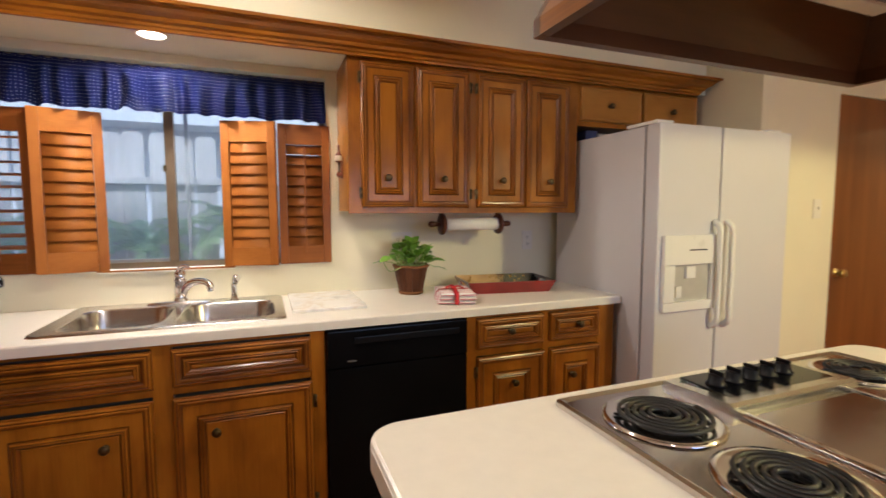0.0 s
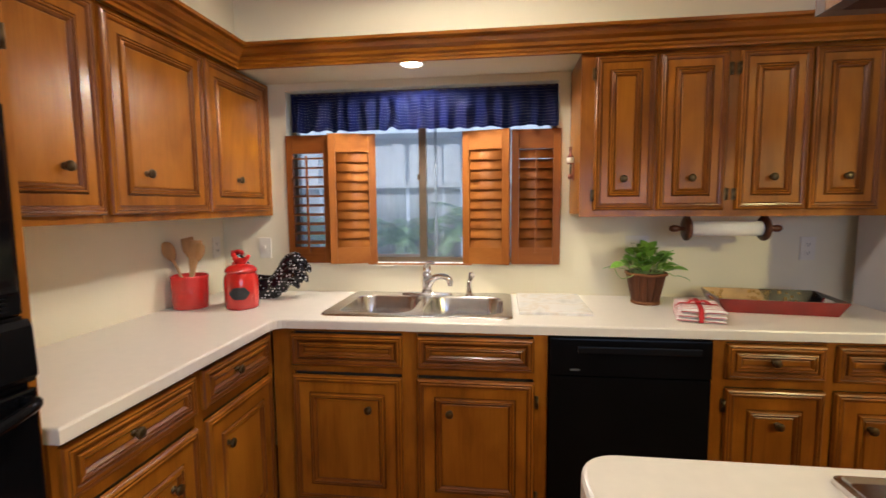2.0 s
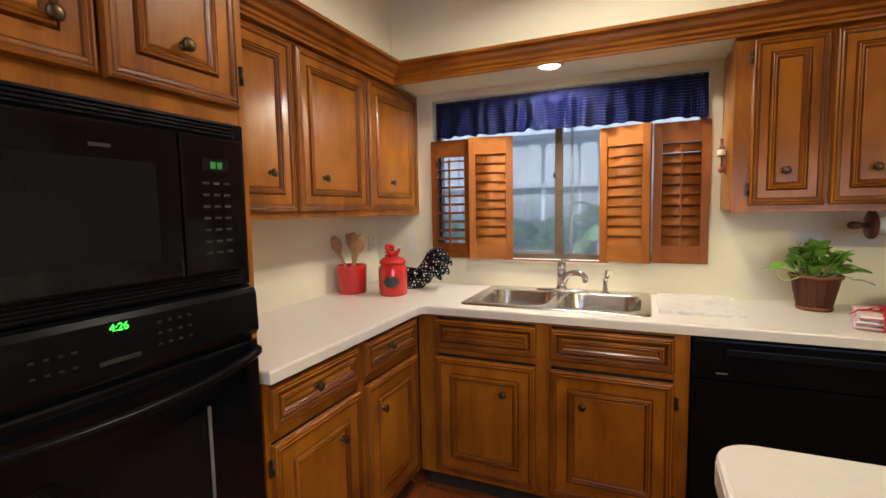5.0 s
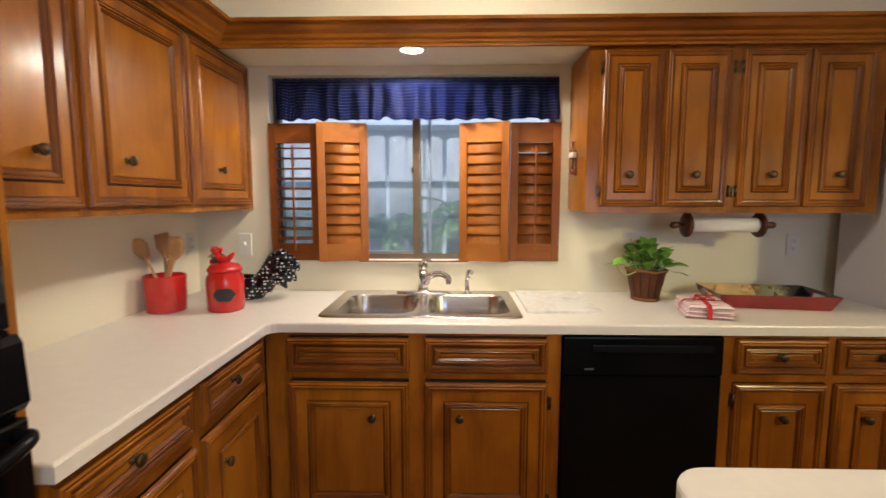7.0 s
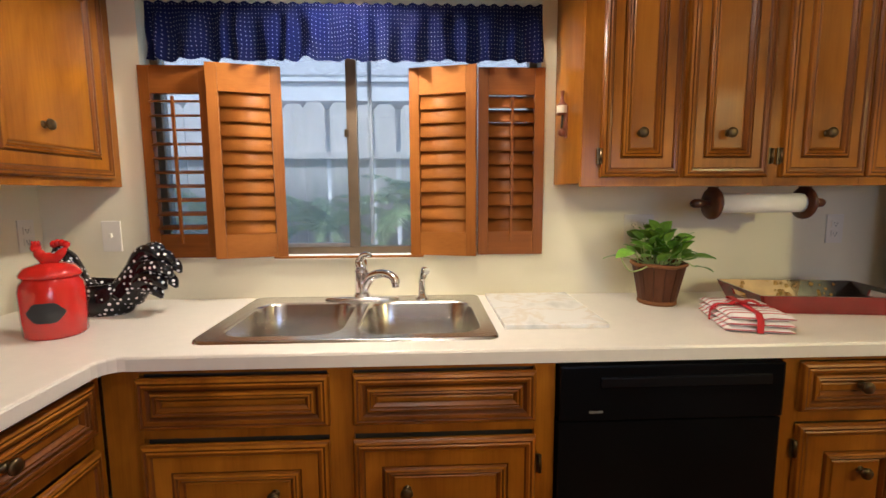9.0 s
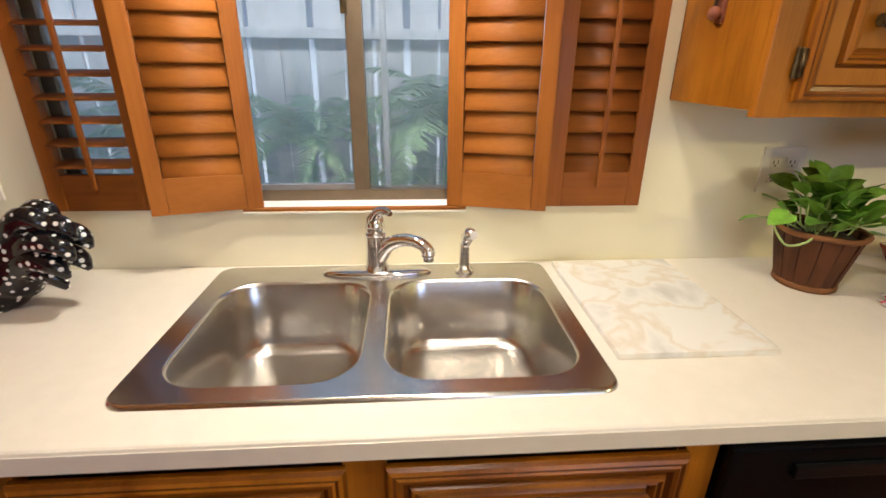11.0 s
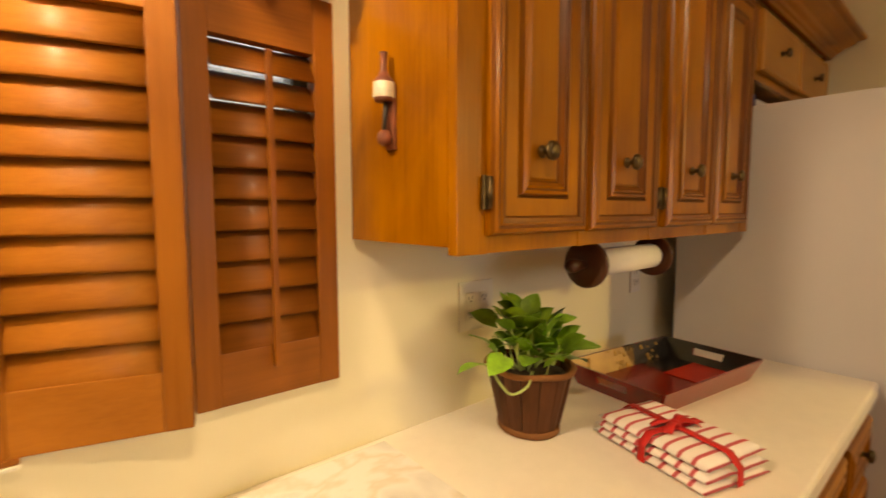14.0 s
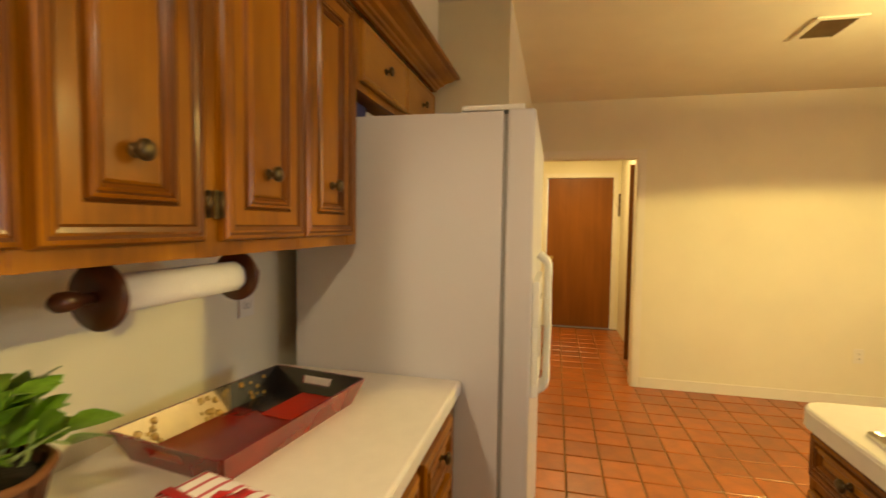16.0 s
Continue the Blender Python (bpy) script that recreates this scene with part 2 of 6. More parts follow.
def dotted(name, ground, dot, scale, size, rough, through_light=0.0, axes=None):
    m = material(name, ground, rough)
    nt = m.node_tree
    b = nt.nodes["Principled BSDF"]
    v = nt.nodes.new("ShaderNodeTexVoronoi")
    v.inputs["Scale"].default_value, v.inputs["Randomness"].default_value = scale, 0.55 if not through_light else 0.05
    tc = nt.nodes.new("ShaderNodeTexCoord")
    src = tc.outputs["UV"] if axes else tc.outputs["Object"]
    nt.links.new(src, v.inputs["Vector"])
    if axes:
        v.voronoi_dimensions = "2D"
    r = nt.nodes.new("ShaderNodeValToRGB")
    r.color_ramp.interpolation = "LINEAR"
    r.color_ramp.elements[0].position, r.color_ramp.elements[1].position = size, size + 0.06
    r.color_ramp.elements[0].color, r.color_ramp.elements[1].color = (*dot, 1), (*ground, 1)
    nt.links.new(v.outputs["Distance"], r.inputs[0])
    nt.links.new(r.outputs[0], b.inputs["Base Color"])
    if through_light:
        tr = nt.nodes.new("ShaderNodeBsdfTranslucent")
        thin = nt.nodes.new("ShaderNodeValToRGB")
        thin.color_ramp.elements[0].position, thin.color_ramp.elements[1].position = size, size + 0.08
        thin.color_ramp.elements[0].color, thin.color_ramp.elements[1].color = (0.9, 0.9, 0.92, 1), (0.16, 0.18, 0.32, 1)
        nt.links.new(v.outputs["Distance"], thin.inputs[0])
        nt.links.new(thin.outputs[0], tr.inputs[0])
        mx = nt.nodes.new("ShaderNodeMixShader")
        mx.inputs[0].default_value = through_light
        nt.links.new(b.outputs[0], mx.inputs[1])
        nt.links.new(tr.outputs[0], mx.inputs[2])
        nt.links.new(mx.outputs[0], nt.nodes["Material Output"].inputs[0])
    return m


SPECKLE = dotted("black_glaze_white_spots", (0.008, 0.008, 0.010), (0.75, 0.74, 0.72), 56, 0.24, 0.12)
NAVY = dotted("navy_dotted_cotton", (0.001, 0.0025, 0.026), (0.20, 0.20, 0.25), 62, 0.09, 0.9, 0.08, "uv")
NAVY.node_tree.nodes["Principled BSDF"].inputs["Specular IOR Level"].default_value = 0.05

STRIPE = material("striped_towel", (0.75, 0.70, 0.68), 0.9)
nt = STRIPE.node_tree
tc = nt.nodes.new("ShaderNodeTexCoord")
sw = nt.nodes.new("ShaderNodeTexWave")
sw.wave_type, sw.bands_direction = "BANDS", "Y"
sw.inputs["Scale"].default_value, sw.inputs["Distortion"].default_value = 1.0, 0.15
mp = nt.nodes.new("ShaderNodeMapping")
mp.inputs["Scale"].default_value = (1, 2.7, 1)
nt.links.new(tc.outputs["UV"], mp.inputs[0])
nt.links.new(mp.outputs[0], sw.inputs["Vector"])
rp = nt.nodes.new("ShaderNodeValToRGB")
for k, (p, c) in enumerate(((0.0, (0.52, 0.08, 0.10)), (0.12, (0.60, 0.15, 0.17)), (0.24, (0.80, 0.74, 0.71)), (0.80, (0.82, 0.77, 0.74)))):
    el = rp.color_ramp.elements[k] if k < 2 else rp.color_ramp.elements.new(p)
    el.position, el.color = p, (*c, 1)
nt.links.new(sw.outputs["Fac"], rp.inputs[0])
nt.links.new(rp.outputs[0], nt.nodes["Principled BSDF"].inputs["Base Color"])

GLASS = bpy.data.materials.new("window_glass")
GLASS.use_nodes = True
gt = GLASS.node_tree
gt.nodes.remove(gt.nodes["Principled BSDF"])
gtr, ggl, gdf = (gt.nodes.new("ShaderNodeBsdf" + n) for n in ("Transparent", "Glossy", "Translucent"))
gtr.inputs[0].default_value = (0.93, 0.97, 1.0, 1)
gdf.inputs[0].default_value = (0.82, 0.91, 1.0, 1)
ggl.inputs["Roughness"].default_value = 0.03
gx, gy = gt.nodes.new("ShaderNodeMixShader"), gt.nodes.new("ShaderNodeMixShader")
# translucent share lays a pale bluish glare haze over the view outside
gx.inputs[0].default_value = 0.25
gy.inputs[0].default_value = 0.06
gt.links.new(gtr.outputs[0], gx.inputs[1]), gt.links.new(gdf.outputs[0], gx.inputs[2])
gt.links.new(gx.outputs[0], gy.inputs[1]), gt.links.new(ggl.outputs[0], gy.inputs[2])
gt.links.new(gy.outputs[0], gt.nodes["Material Output"].inputs[0])


# ---- mesh helpers ----
def box(bm, a, b, bevel=0.0, mi=0):
    """An axis-aligned block between two corners, with its edges rounded."""
    x0, y0, z0 = (min(p, q) for p, q in zip(a, b))
    x1, y1, z1 = (max(p, q) for p, q in zip(a, b))
    v = [bm.verts.new(p) for p in ((x0, y0, z0), (x1, y0, z0), (x1, y1, z0), (x0, y1, z0), (x0, y0, z1), (x1, y0, z1), (x1, y1, z1), (x0, y1, z1))]
    fs = [bm.faces.new([v[i] for i in q]) for q in ((3, 2, 1, 0), (4, 5, 6, 7), (0, 1, 5, 4), (1, 2, 6, 5), (2, 3, 7, 6), (3, 0, 4, 7))]
    for f in fs:
        f.material_index = mi
    if bevel:
        es = list({e for f in fs for e in f.edges})
        r = bmesh.ops.bevel(bm, geom=es, offset=bevel, segments=2, affect="EDGES", profile=0.7)
        for f in r["faces"]:
            f.material_index = mi
    return bm


def boxes(*items, bevel=0.0):
    bm = bmesh.new()
    for a, b in items:
        box(bm, a, b, bevel)
    return bm


def loops(bm, rings, close=True, cap0=False, cap1=False, mis=None, smooth=True):
    """Skins a row of closed loops of points."""
    vs = [[bm.verts.new(p) for p in r] for r in rings]
    n = len(vs[0])
    for k in range(len(vs) - 1):
        for i in range(n if close else n - 1):
            j = (i + 1) % n
            f = bm.faces.new((vs[k][i], vs[k][j], vs[k + 1][j], vs[k + 1][i]))
            f.smooth = smooth
            if mis:
                f.material_index = mis[k]
    if cap0:
        f = bm.faces.new(list(reversed(vs[0])))
        f.material_index = mis[0] if mis else 0
    if cap1:
        f = bm.faces.new(vs[-1])
        f.material_index = mis[-1] if mis else 0
    return vs


def lathe(bm, profile, n=24, m=None, cap0=True, cap1=True, squash=(1, 1), mis=None):
    m = m or Matrix()
    rings = [[m @ Vector((r * math.cos(2 * math.pi * i / n) * squash[0], r * math.sin(2 * math.pi * i / n) * squash[1], z)) for i in range(n)] for r, z in profile]
    loops(bm, rings, True, cap0, cap1, mis)
    return bm


def tube(bm, pts, radii, n=10, caps=True):
    pts = [Vector(p) for p in pts]
    if not isinstance(radii, (list, tuple)):
        radii = [radii] * len(pts)
    rings, side = [], None
    for k, p in enumerate(pts):
        d = (pts[min(k + 1, len(pts) - 1)] - pts[max(k - 1, 0)]).normalized()
        if side is None:
            side = d.orthogonal().normalized()
        side = (side - d * side.dot(d)).normalized()
        up = d.cross(side)
        rings.append([p + radii[k] * (math.cos(2 * math.pi * i / n) * side + math.sin(2 * math.pi * i / n) * up) for i in range(n)])
    loops(bm, rings, True, caps, caps)
    return bm


def smooth_path(pts, n=6):
    """Points on a Catmull-Rom curve through the given ones."""
    P = [Vector(p) for p in pts]
    P = [2 * P[0] - P[1], *P, 2 * P[-1] - P[-2]]
    out = []
    for k in range(1, len(P) - 2):
        a, b, c, d = P[k - 1:k + 3]
        for i in range(n):
            t = i / n
            out.append(0.5 * (2 * b + (c - a) * t + (2 * a - 5 * b + 4 * c - d) * t * t + (3 * b - a - 3 * c + d) * t ** 3))
    return [*out, P[-2]]


def round_rect(x0, y0, x1, y1, r, n=6, z=0.0):
    pts = []
    for cx, cy, a in ((x1 - r, y1 - r, 0), (x0 + r, y1 - r, 90), (x0 + r, y0 + r, 180), (x1 - r, y0 + r, 270)):
        for i in range(n + 1):
            t = radians(a + 90 * i / n)
            pts.append(Vector((cx + r * math.cos(t), cy + r * math.sin(t), z)))
    return pts


def slab(outline, holes, z0, z1, edge=0.0):
    """A flat slab with holes; its upper edge is rounded."""
    bm = bmesh.new()
    def sheet(loopset, z):
        es = []
        for lp in loopset:
            vs = [bm.verts.new((p[0], p[1], z)) for p in lp]
            es += [bm.edges.new((vs[i], vs[(i + 1) % len(vs)])) for i in range(len(vs))]
        bmesh.ops.triangle_fill(bm, use_beauty=True, use_dissolve=False, edges=es, normal=(0, 0, 1))
    def shrink(lp, d):
        out = []
        n = len(lp)
        for i in range(n):
            p, a, b = Vector(lp[i][:2]), Vector(lp[i - 1][:2]), Vector(lp[(i + 1) % n][:2])
            e1, e2 = (p - a).normalized(), (b - p).normalized()
            n1, n2 = Vector((-e1.y, e1.x)), Vector((-e2.y, e2.x))
            k = (n1 + n2) / max(0.3, 1 + n1.dot(n2))
            out.append((p.x + k.x * d, p.y + k.y * d))
        return out
    inner = shrink(outline, edge) if edge else outline
    sheet([inner, *holes], z1)
    sheet([outline, *holes], z0)
    rings = [[(p[0], p[1], z0) for p in outline], [(p[0], p[1], z1 - edge) for p in outline]]
    if edge:
        mid = shrink(outline, edge * 0.3)
        rings += [[(p[0], p[1], z1 - edge * 0.3) for p in mid], [(p[0], p[1], z1) for p in inner]]
    else:
        rings[1] = [(p[0], p[1], z1) for p in outline]
    loops(bm, rings, smooth=False)
    for h in holes:
        loops(bm, [[(p[0], p[1], z1) for p in h], [(p[0], p[1], z0) for p in h]], smooth=False)
    bmesh.ops.remove_doubles(bm, verts=bm.verts, dist=1e-5)
    bmesh.ops.recalc_face_normals(bm, faces=bm.faces)
    return bm


def to_mesh(name, bm, mats, flat=True):
    me = bpy.data.meshes.new(name)
    bm.to_mesh(me)
    bm.free()
    for m in mats if isinstance(mats, (list, tuple)) else [mats]:
        me.materials.append(m)
    return me


def thing(name, base, label, category, group="", kind=""):
    """An Empty at the base of a thing that carries its parts; parts are given in world metres."""
    ob = new(name)
    ob.location = base
    ob.empty_display_size = 0.05
    return tagged(ob, label, category, group, kind)


def part(name, bm, mats, parent, label="", m=None):
    if m is not None:
        bmesh.ops.transform(bm, matrix=m, verts=bm.verts)
    ob = new(name, to_mesh(name, bm, mats))
    ob.parent = parent
    if parent.type == "EMPTY":
        ob.matrix_parent_inverse = Matrix.Translation(parent.location).inverted()
    elif parent.parent is None:
        ob.matrix_parent_inverse = parent.matrix_basis.inverted()
    return tagged(ob, label)


def piece(name, mesh, parent, m, label=""):
    ob = new(name, mesh)
    ob.parent = parent
    if parent.type == "EMPTY" or parent.parent is None:
        ob.matrix_parent_inverse = parent.matrix_basis.inverted()
    ob.matrix_basis = m
    return tagged(ob, label)


def solo(name, bm, mats, base, label, category, group="", kind="", m=None):
    """A thing that is one mesh."""
    if m is not None:
        bmesh.ops.transform(bm, matrix=m, verts=bm.verts)
    bmesh.ops.translate(bm, vec=-Vector(base), verts=bm.verts)
    ob = new(name, to_mesh(name, bm, mats))
    ob.location = base
    return tagged(ob, label, category, group, kind)


def structure(name, bm, mats, label="", category=""):
    ob = new(name, to_mesh(name, bm, mats))
    return tagged(ob, label, category or name.split("_")[0], kind="structure")


# facing: fronts look along -y, +x or +y
FRONT_S, FRONT_E, FRONT_N = pose(0, 0, 0), pose(0, 0, 0, 0, 0, 90), pose(0, 0, 0, 0, 0, 180)
S_DOOR = [(0, 0.0), (0, 0.010), (0.004, 0.016), (0.010, 0.019), (0.015, 0.017), (0.019, 0.0195), (0.026, 0.0185), (0.030, 0.014)]


def panel_front(w, h, margin, tall=True):
    """A door or drawer front, w by h, lying in x and z with its back on y = 0 and its face to -y: moulded rim, flat field, raised inner moulding, centre panel."""
    prof = [*S_DOOR, (margin, 0.014), (margin + 0.004, 0.011), (margin + 0.008, 0.019), (margin + 0.013, 0.021), (margin + 0.017, 0.017), (margin + 0.021, 0.019), (margin + 0.027, 0.013), (margin + 0.030, 0.010), (margin + 0.034, 0.0125)]
    mis = [0, 3, 0, 2, 0, 3, 2, 0, 2, 3, 0, 2, 0, 3, 2, 1]
    bm = bmesh.new()
    rings = [[(i, -d, i), (w - i, -d, i), (w - i, -d, h - i), (i, -d, h - i)] for i, d in prof]
    vs = loops(bm, rings, mis=mis, smooth=False)
    f = bm.faces.new(vs[-1])
    f.material_index = 1
    bm.faces.new(list(reversed(vs[0])))
    bmesh.ops.recalc_face_normals(bm, faces=bm.faces)
    return bm


def knob_mesh():
    bm = bmesh.new()
    lathe(bm, [(0.011, 0), (0.011, 0.002), (0.006, 0.004), (0.005, 0.012), (0.009, 0.015), (0.0155, 0.018), (0.0165, 0.022), (0.0145, 0.026), (0.008, 0.0285), (0.002, 0.029)], 16, pose(0, 0, 0, 90))
    return to_mesh("knob", bm, BRONZE)


KNOB = knob_mesh()
hb = boxes(((-0.006, -0.004, -0.026), (0.006, 0, 0.026)), bevel=0.0015)
tube(hb, [(0.006, -0.006, -0.024), (0.006, -0.006, 0.024)], 0.005, 8)
HINGE = to_mesh("hinge", hb, BRONZE)


def front(kind, parent, m, x0, z0, x1, z1, margin, knob=None, hinges=None, mats=None):
    """A moulded front with its knob, in the plane of m."""
    d = part(kind, panel_front(x1 - x0, z1 - z0, margin), mats or [CAB, CABP, GLAZE, CABM], parent, m=m @ pose(x0, 0, z0))
    if knob:
        piece("knob", KNOB, d, m @ pose(knob[0], -0.0125, knob[1]), "round antique bronze knob")
    for hx, hz in hinges or ():
        piece("hinge", HINGE, d, m @ pose(hx, -0.004, hz), "small antique bronze hinge")
    return d


def face_frame(bm, w0, w1, z0, z1, bars_x, bars_z, t=0.02):
    """Stiles and rails in x and z, front face at y = 0, set back t."""
    for a, b in bars_x:
        box(bm, (a, 0, z0), (b, t, z1), 0.0015)
    for a, b in bars_z:
        box(bm, (w0 + 0.003, 0.0015, a + 0.001), (w1 - 0.003, t - 0.001, b - 0.001), 0.0)
    return bm


# ---- the shell of the room ----
CEILING = 2.48
XL, YB, XR, YF = -1.0, 2.862, 5.08, -2.6
WX0, WX1, WZ0, WZ1 = -0.605, 0.842, 1.07, 2.0


def wall_with_hole(axis, at, thick, a0, a1, z1, holes):
    """A wall along one axis with openings (from, to, foot, head)."""
    bm = bmesh.new()
    xs = sorted({a0, a1, *(v for h in holes for v in h[:2])})
    for p, q in zip(xs, xs[1:]):
        spans, z = [], 0.0
        for h in sorted(holes, key=lambda h: h[2]):
            if h[0] <= p + 1e-6 and q <= h[1] + 1e-6:
                if h[2] > z:
                    spans.append((z, h[2]))
                z = h[3]
        spans.append((z, z1))
        for s, e in spans:
            if axis == "x":
                box(bm, (p, at, s), (q, at + thick, e))
            else:
                box(bm, (at, p, s), (at + thick, q, e))
    bmesh.ops.remove_doubles(bm, verts=bm.verts, dist=1e-5)
    return bm


structure("wall_north", wall_with_hole("x", YB, 0.14, XL - 0.12, 3.085, 2.6, [(WX0, WX1, WZ0, WZ1)]), WALL, "cream painted wall behind the sink")
structure("wall_west", boxes(((XL - 0.12, YF - 0.12, 0), (XL, YB - 0.001, 2.6))), WALL, "cream painted wall")
structure("wall_stub", boxes(((3.0855, 2.19, 0), (3.205, 3.0, 2.6))), WALL, "cream painted wall end beside the refrigerator")
structure("wall_door_side", wall_with_hole("x", 2.19, 0.12, 3.206, 5.079, 2.6, [(3.76, 4.57, 0, 2.03)]), WALL, "cream painted wall with a wooden door")
structure("wall_east", wall_with_hole("y", XR, 0.12, YF - 0.12, 2.41, 2.6, [(1.28, 2.13, 0, 1.99)]), WALL, "cream painted wall with a doorway")
structure("wall_south", wall_with_hole("x", YF - 0.12, 0.12, XL, XR - 0.001, 2.6, [(1.4, 3.0, 0.95, 2.1)]), WALL, "cream painted wall")
structure("ceiling", boxes(((XL - 0.1, YF - 0.1, CEILING), (XR + 0.1, 3.0, CEILING + 0.1))), CEIL, "white textured ceiling")
structure("soffit", boxes(((XL, 2.545, 2.04), (3.084, YB - 0.001, CEILING)), ((XL, 1.262, 2.04), (-0.69, 2.5445, CEILING)), ((XL, 0.3, 2.10), (-0.44, 1.2615, CEILING))), WALL, "cream painted soffit over the cabinets")
# hall beyond the doorway
HX = 7.42
structure("wall_hall_end", wall_with_hole("y", HX, 0.12, 0.6, 2.6, 2.6, [(1.215, 2.075, 0, 2.05)]), WALL, "yellow-lit hall wall")
structure("wall_hall_north", boxes(((XR + 0.121, 2.41, 0), (HX - 0.001, 2.53, 2.6))), WALL, "hall wall")
structure("wall_hall_south", wall_with_hole("x", 1.02, 0.10, XR + 0.121, HX - 0.001, 2.6, [(5.35, 6.35, 0, 2.03)]), WALL, "hall wall with a closet opening")
structure("wall_closet", boxes(((5.25, 0.45, 0), (6.45, 0.5, 2.6)), ((5.2, 0.5, 0), (5.25, 1.019, 2.6)), ((6.45, 0.5, 0), (6.5, 1.019, 2.6))), WALL, "closet wall")
structure("ceiling_hall", boxes(((XR + 0.1, 0.4, 2.42), (HX + 0.1, 2.55, 2.52))), CEIL, "hall ceiling")

# doorway casing and baseboards
cs = boxes(((XR - 0.012, 1.22, 0), (XR - 0.001, 1.28, 2.05)), ((XR - 0.012, 2.13, 0), (XR - 0.001, 2.188, 2.05)), ((XR - 0.0115, 1.28, 1.99), (XR - 0.001, 2.13, 2.05)),
           ((XR - 0.006, 1.28, 0), (XR + 0.126, 1.292, 1.99)), ((XR - 0.006, 2.118, 0), (XR + 0.126, 2.13, 1.99)), ((XR - 0.006, 1.292, 1.978), (XR + 0.126, 2.118, 1.99)), bevel=0.002)
structure("trim_doorway", cs, TRIM, "cream painted doorway casing", "door casing")
bb = bmesh.new()
for a, b in (((XR - 0.014, YF, 0), (XR - 0.001, 1.219, 0.09)), ((3.206, 2.176, 0), (3.70, 2.189, 0.09)), ((4.63, 2.176, 0), (5.066, 2.189, 0.09)), ((HX - 0.014, 1.121, 0), (HX - 0.001, 1.159, 0.09))):
    box(bb, a, b, 0.004)
structure("baseboard", bb, TRIM, "cream painted baseboard", "baseboard")

# floor: grout bed, with the tiles as pieces at the end of the file
floor = structure("floor", boxes(((XL, YF, -0.1), (HX, 3.0, -0.006))), GROUT, "terracotta quarry tile floor with olive grout", "floor")

# crown moulding under the soffit
CROWN = [(0.0, 2.026), (0.016, 2.026), (0.018, 2.036), (0.026, 2.040), (0.029, 2.050), (0.044, 2.056), (0.050, 2.068), (0.072, 2.078), (0.088, 2.090), (0.092, 2.098), (0.112, 2.100), (0.115, 2.112), (0.0, 2.114)]
cr = bmesh.new()
YC, XC = 2.545, -0.69
path = [((3.0, YC), (0, -1)), ((XC, YC), (1, -1)), ((XC, 1.263), (1, 0))]
loops(cr, [[(p[0] + n[0] * o, p[1] + n[1] * o, z) for o, z in CROWN] for p, n in path[:2]], mis=[0], smooth=False)
loops(cr, [[(p[0] + n[0] * o, p[1] + n[1] * o, z) for o, z in CROWN] for p, n in path[1:]], mis=[1], smooth=False)
# mitred return at the refrigerator end
loops(cr, [[(3.0 + 0.75 * o, YC - o, z) for o, z in CROWN], [(3.0 + 0.75 * o, YB - 0.002, z) for o, z in CROWN]], mis=[1], smooth=False)
loops(cr, [[(3.0, YC - o, z) for o, z in CROWN], [(3.0 + 0.75 * o, YC - o, z) for o, z in CROWN]], mis=[0], smooth=False)
bmesh.ops.recalc_face_normals(cr, faces=cr.faces)
structure("trim_crown", cr, [CABX, CABY], "honey-stained wooden crown moulding over the cabinets", "crown moulding")

# recessed lamp over the sink
lamp = thing("recessed_light", (0.14, 2.605, 2.04), "white recessed can light, lit, in the soffit over the sink", "light")
rim = bmesh.new()
lathe(rim, [(0.050, 2.036), (0.052, 2.030), (0.066, 2.033), (0.068, 2.0395)], 32, pose(0.14, 2.605, 0), False, False)
part("trim_ring", rim, TRIM, lamp)
lens = bmesh.new()
lathe(lens, [(0.0505, 2.036), (0.04, 2.031), (0.015, 2.029)], 32, pose(0.14, 2.605, 0), False, True)
part("lens", lens, LAMP, lamp, "glowing lamp lens")

# ---- the window ----
win = tagged(new("window_1"), "bronze aluminium sliding window over the sink", "window", kind="structure")
win.location = (0.12, 2.95, 1.07)
fr = boxes(((WX0, 2.925, WZ0), (WX1, 2.975, WZ0 + 0.03)), ((WX0, 2.925, WZ1 - 0.03), (WX1, 2.975, WZ1)), ((WX0, 2.926, WZ0 + 0.03), (WX0 + 0.03, 2.974, WZ1 - 0.03)), ((WX1 - 0.03, 2.926, WZ0 + 0.03), (WX1, 2.974, WZ1 - 0.03)), bevel=0.002)
part("window_frame", fr, ALU, win)
part("meeting_stile", boxes(((0.112, 2.918, WZ0 + 0.03), (0.152, 2.95, WZ1 - 0.03)), bevel=0.003), ALU, win)
part("screen_stile", boxes(((0.190, 2.955, WZ0 + 0.03), (0.206, 2.968, WZ1 - 0.03)), bevel=0.002), ALUL, win)
part("sash_rail", boxes(((WX0 + 0.03, 2.93, WZ0 + 0.03), (0.112, 2.95, WZ0 + 0.045)), bevel=0.002), ALUL, win)
part("latch", boxes(((0.104, 2.908, 1.52), (0.120, 2.919, 1.55)), bevel=0.003), BRONZE, win)
pl = part("pane", boxes(((WX0 + 0.03, 2.938, WZ0 + 0.04), (0.115, 2.942, WZ1 - 0.03))), GLASS, win)
pr = part("pane", boxes(((0.15, 2.938, WZ0 + 0.03), (WX1 - 0.03, 2.942, WZ1 - 0.03))), GLASS, win)
pl.visible_shadow = pr.visible_shadow = False
part("window_sill", boxes(((WX0 + 0.001, 2.863, WZ0 - 0.006), (WX1 - 0.001, 2.9245, WZ0 + 0.003)), bevel=0.002), FASCIA, win, "white sill")
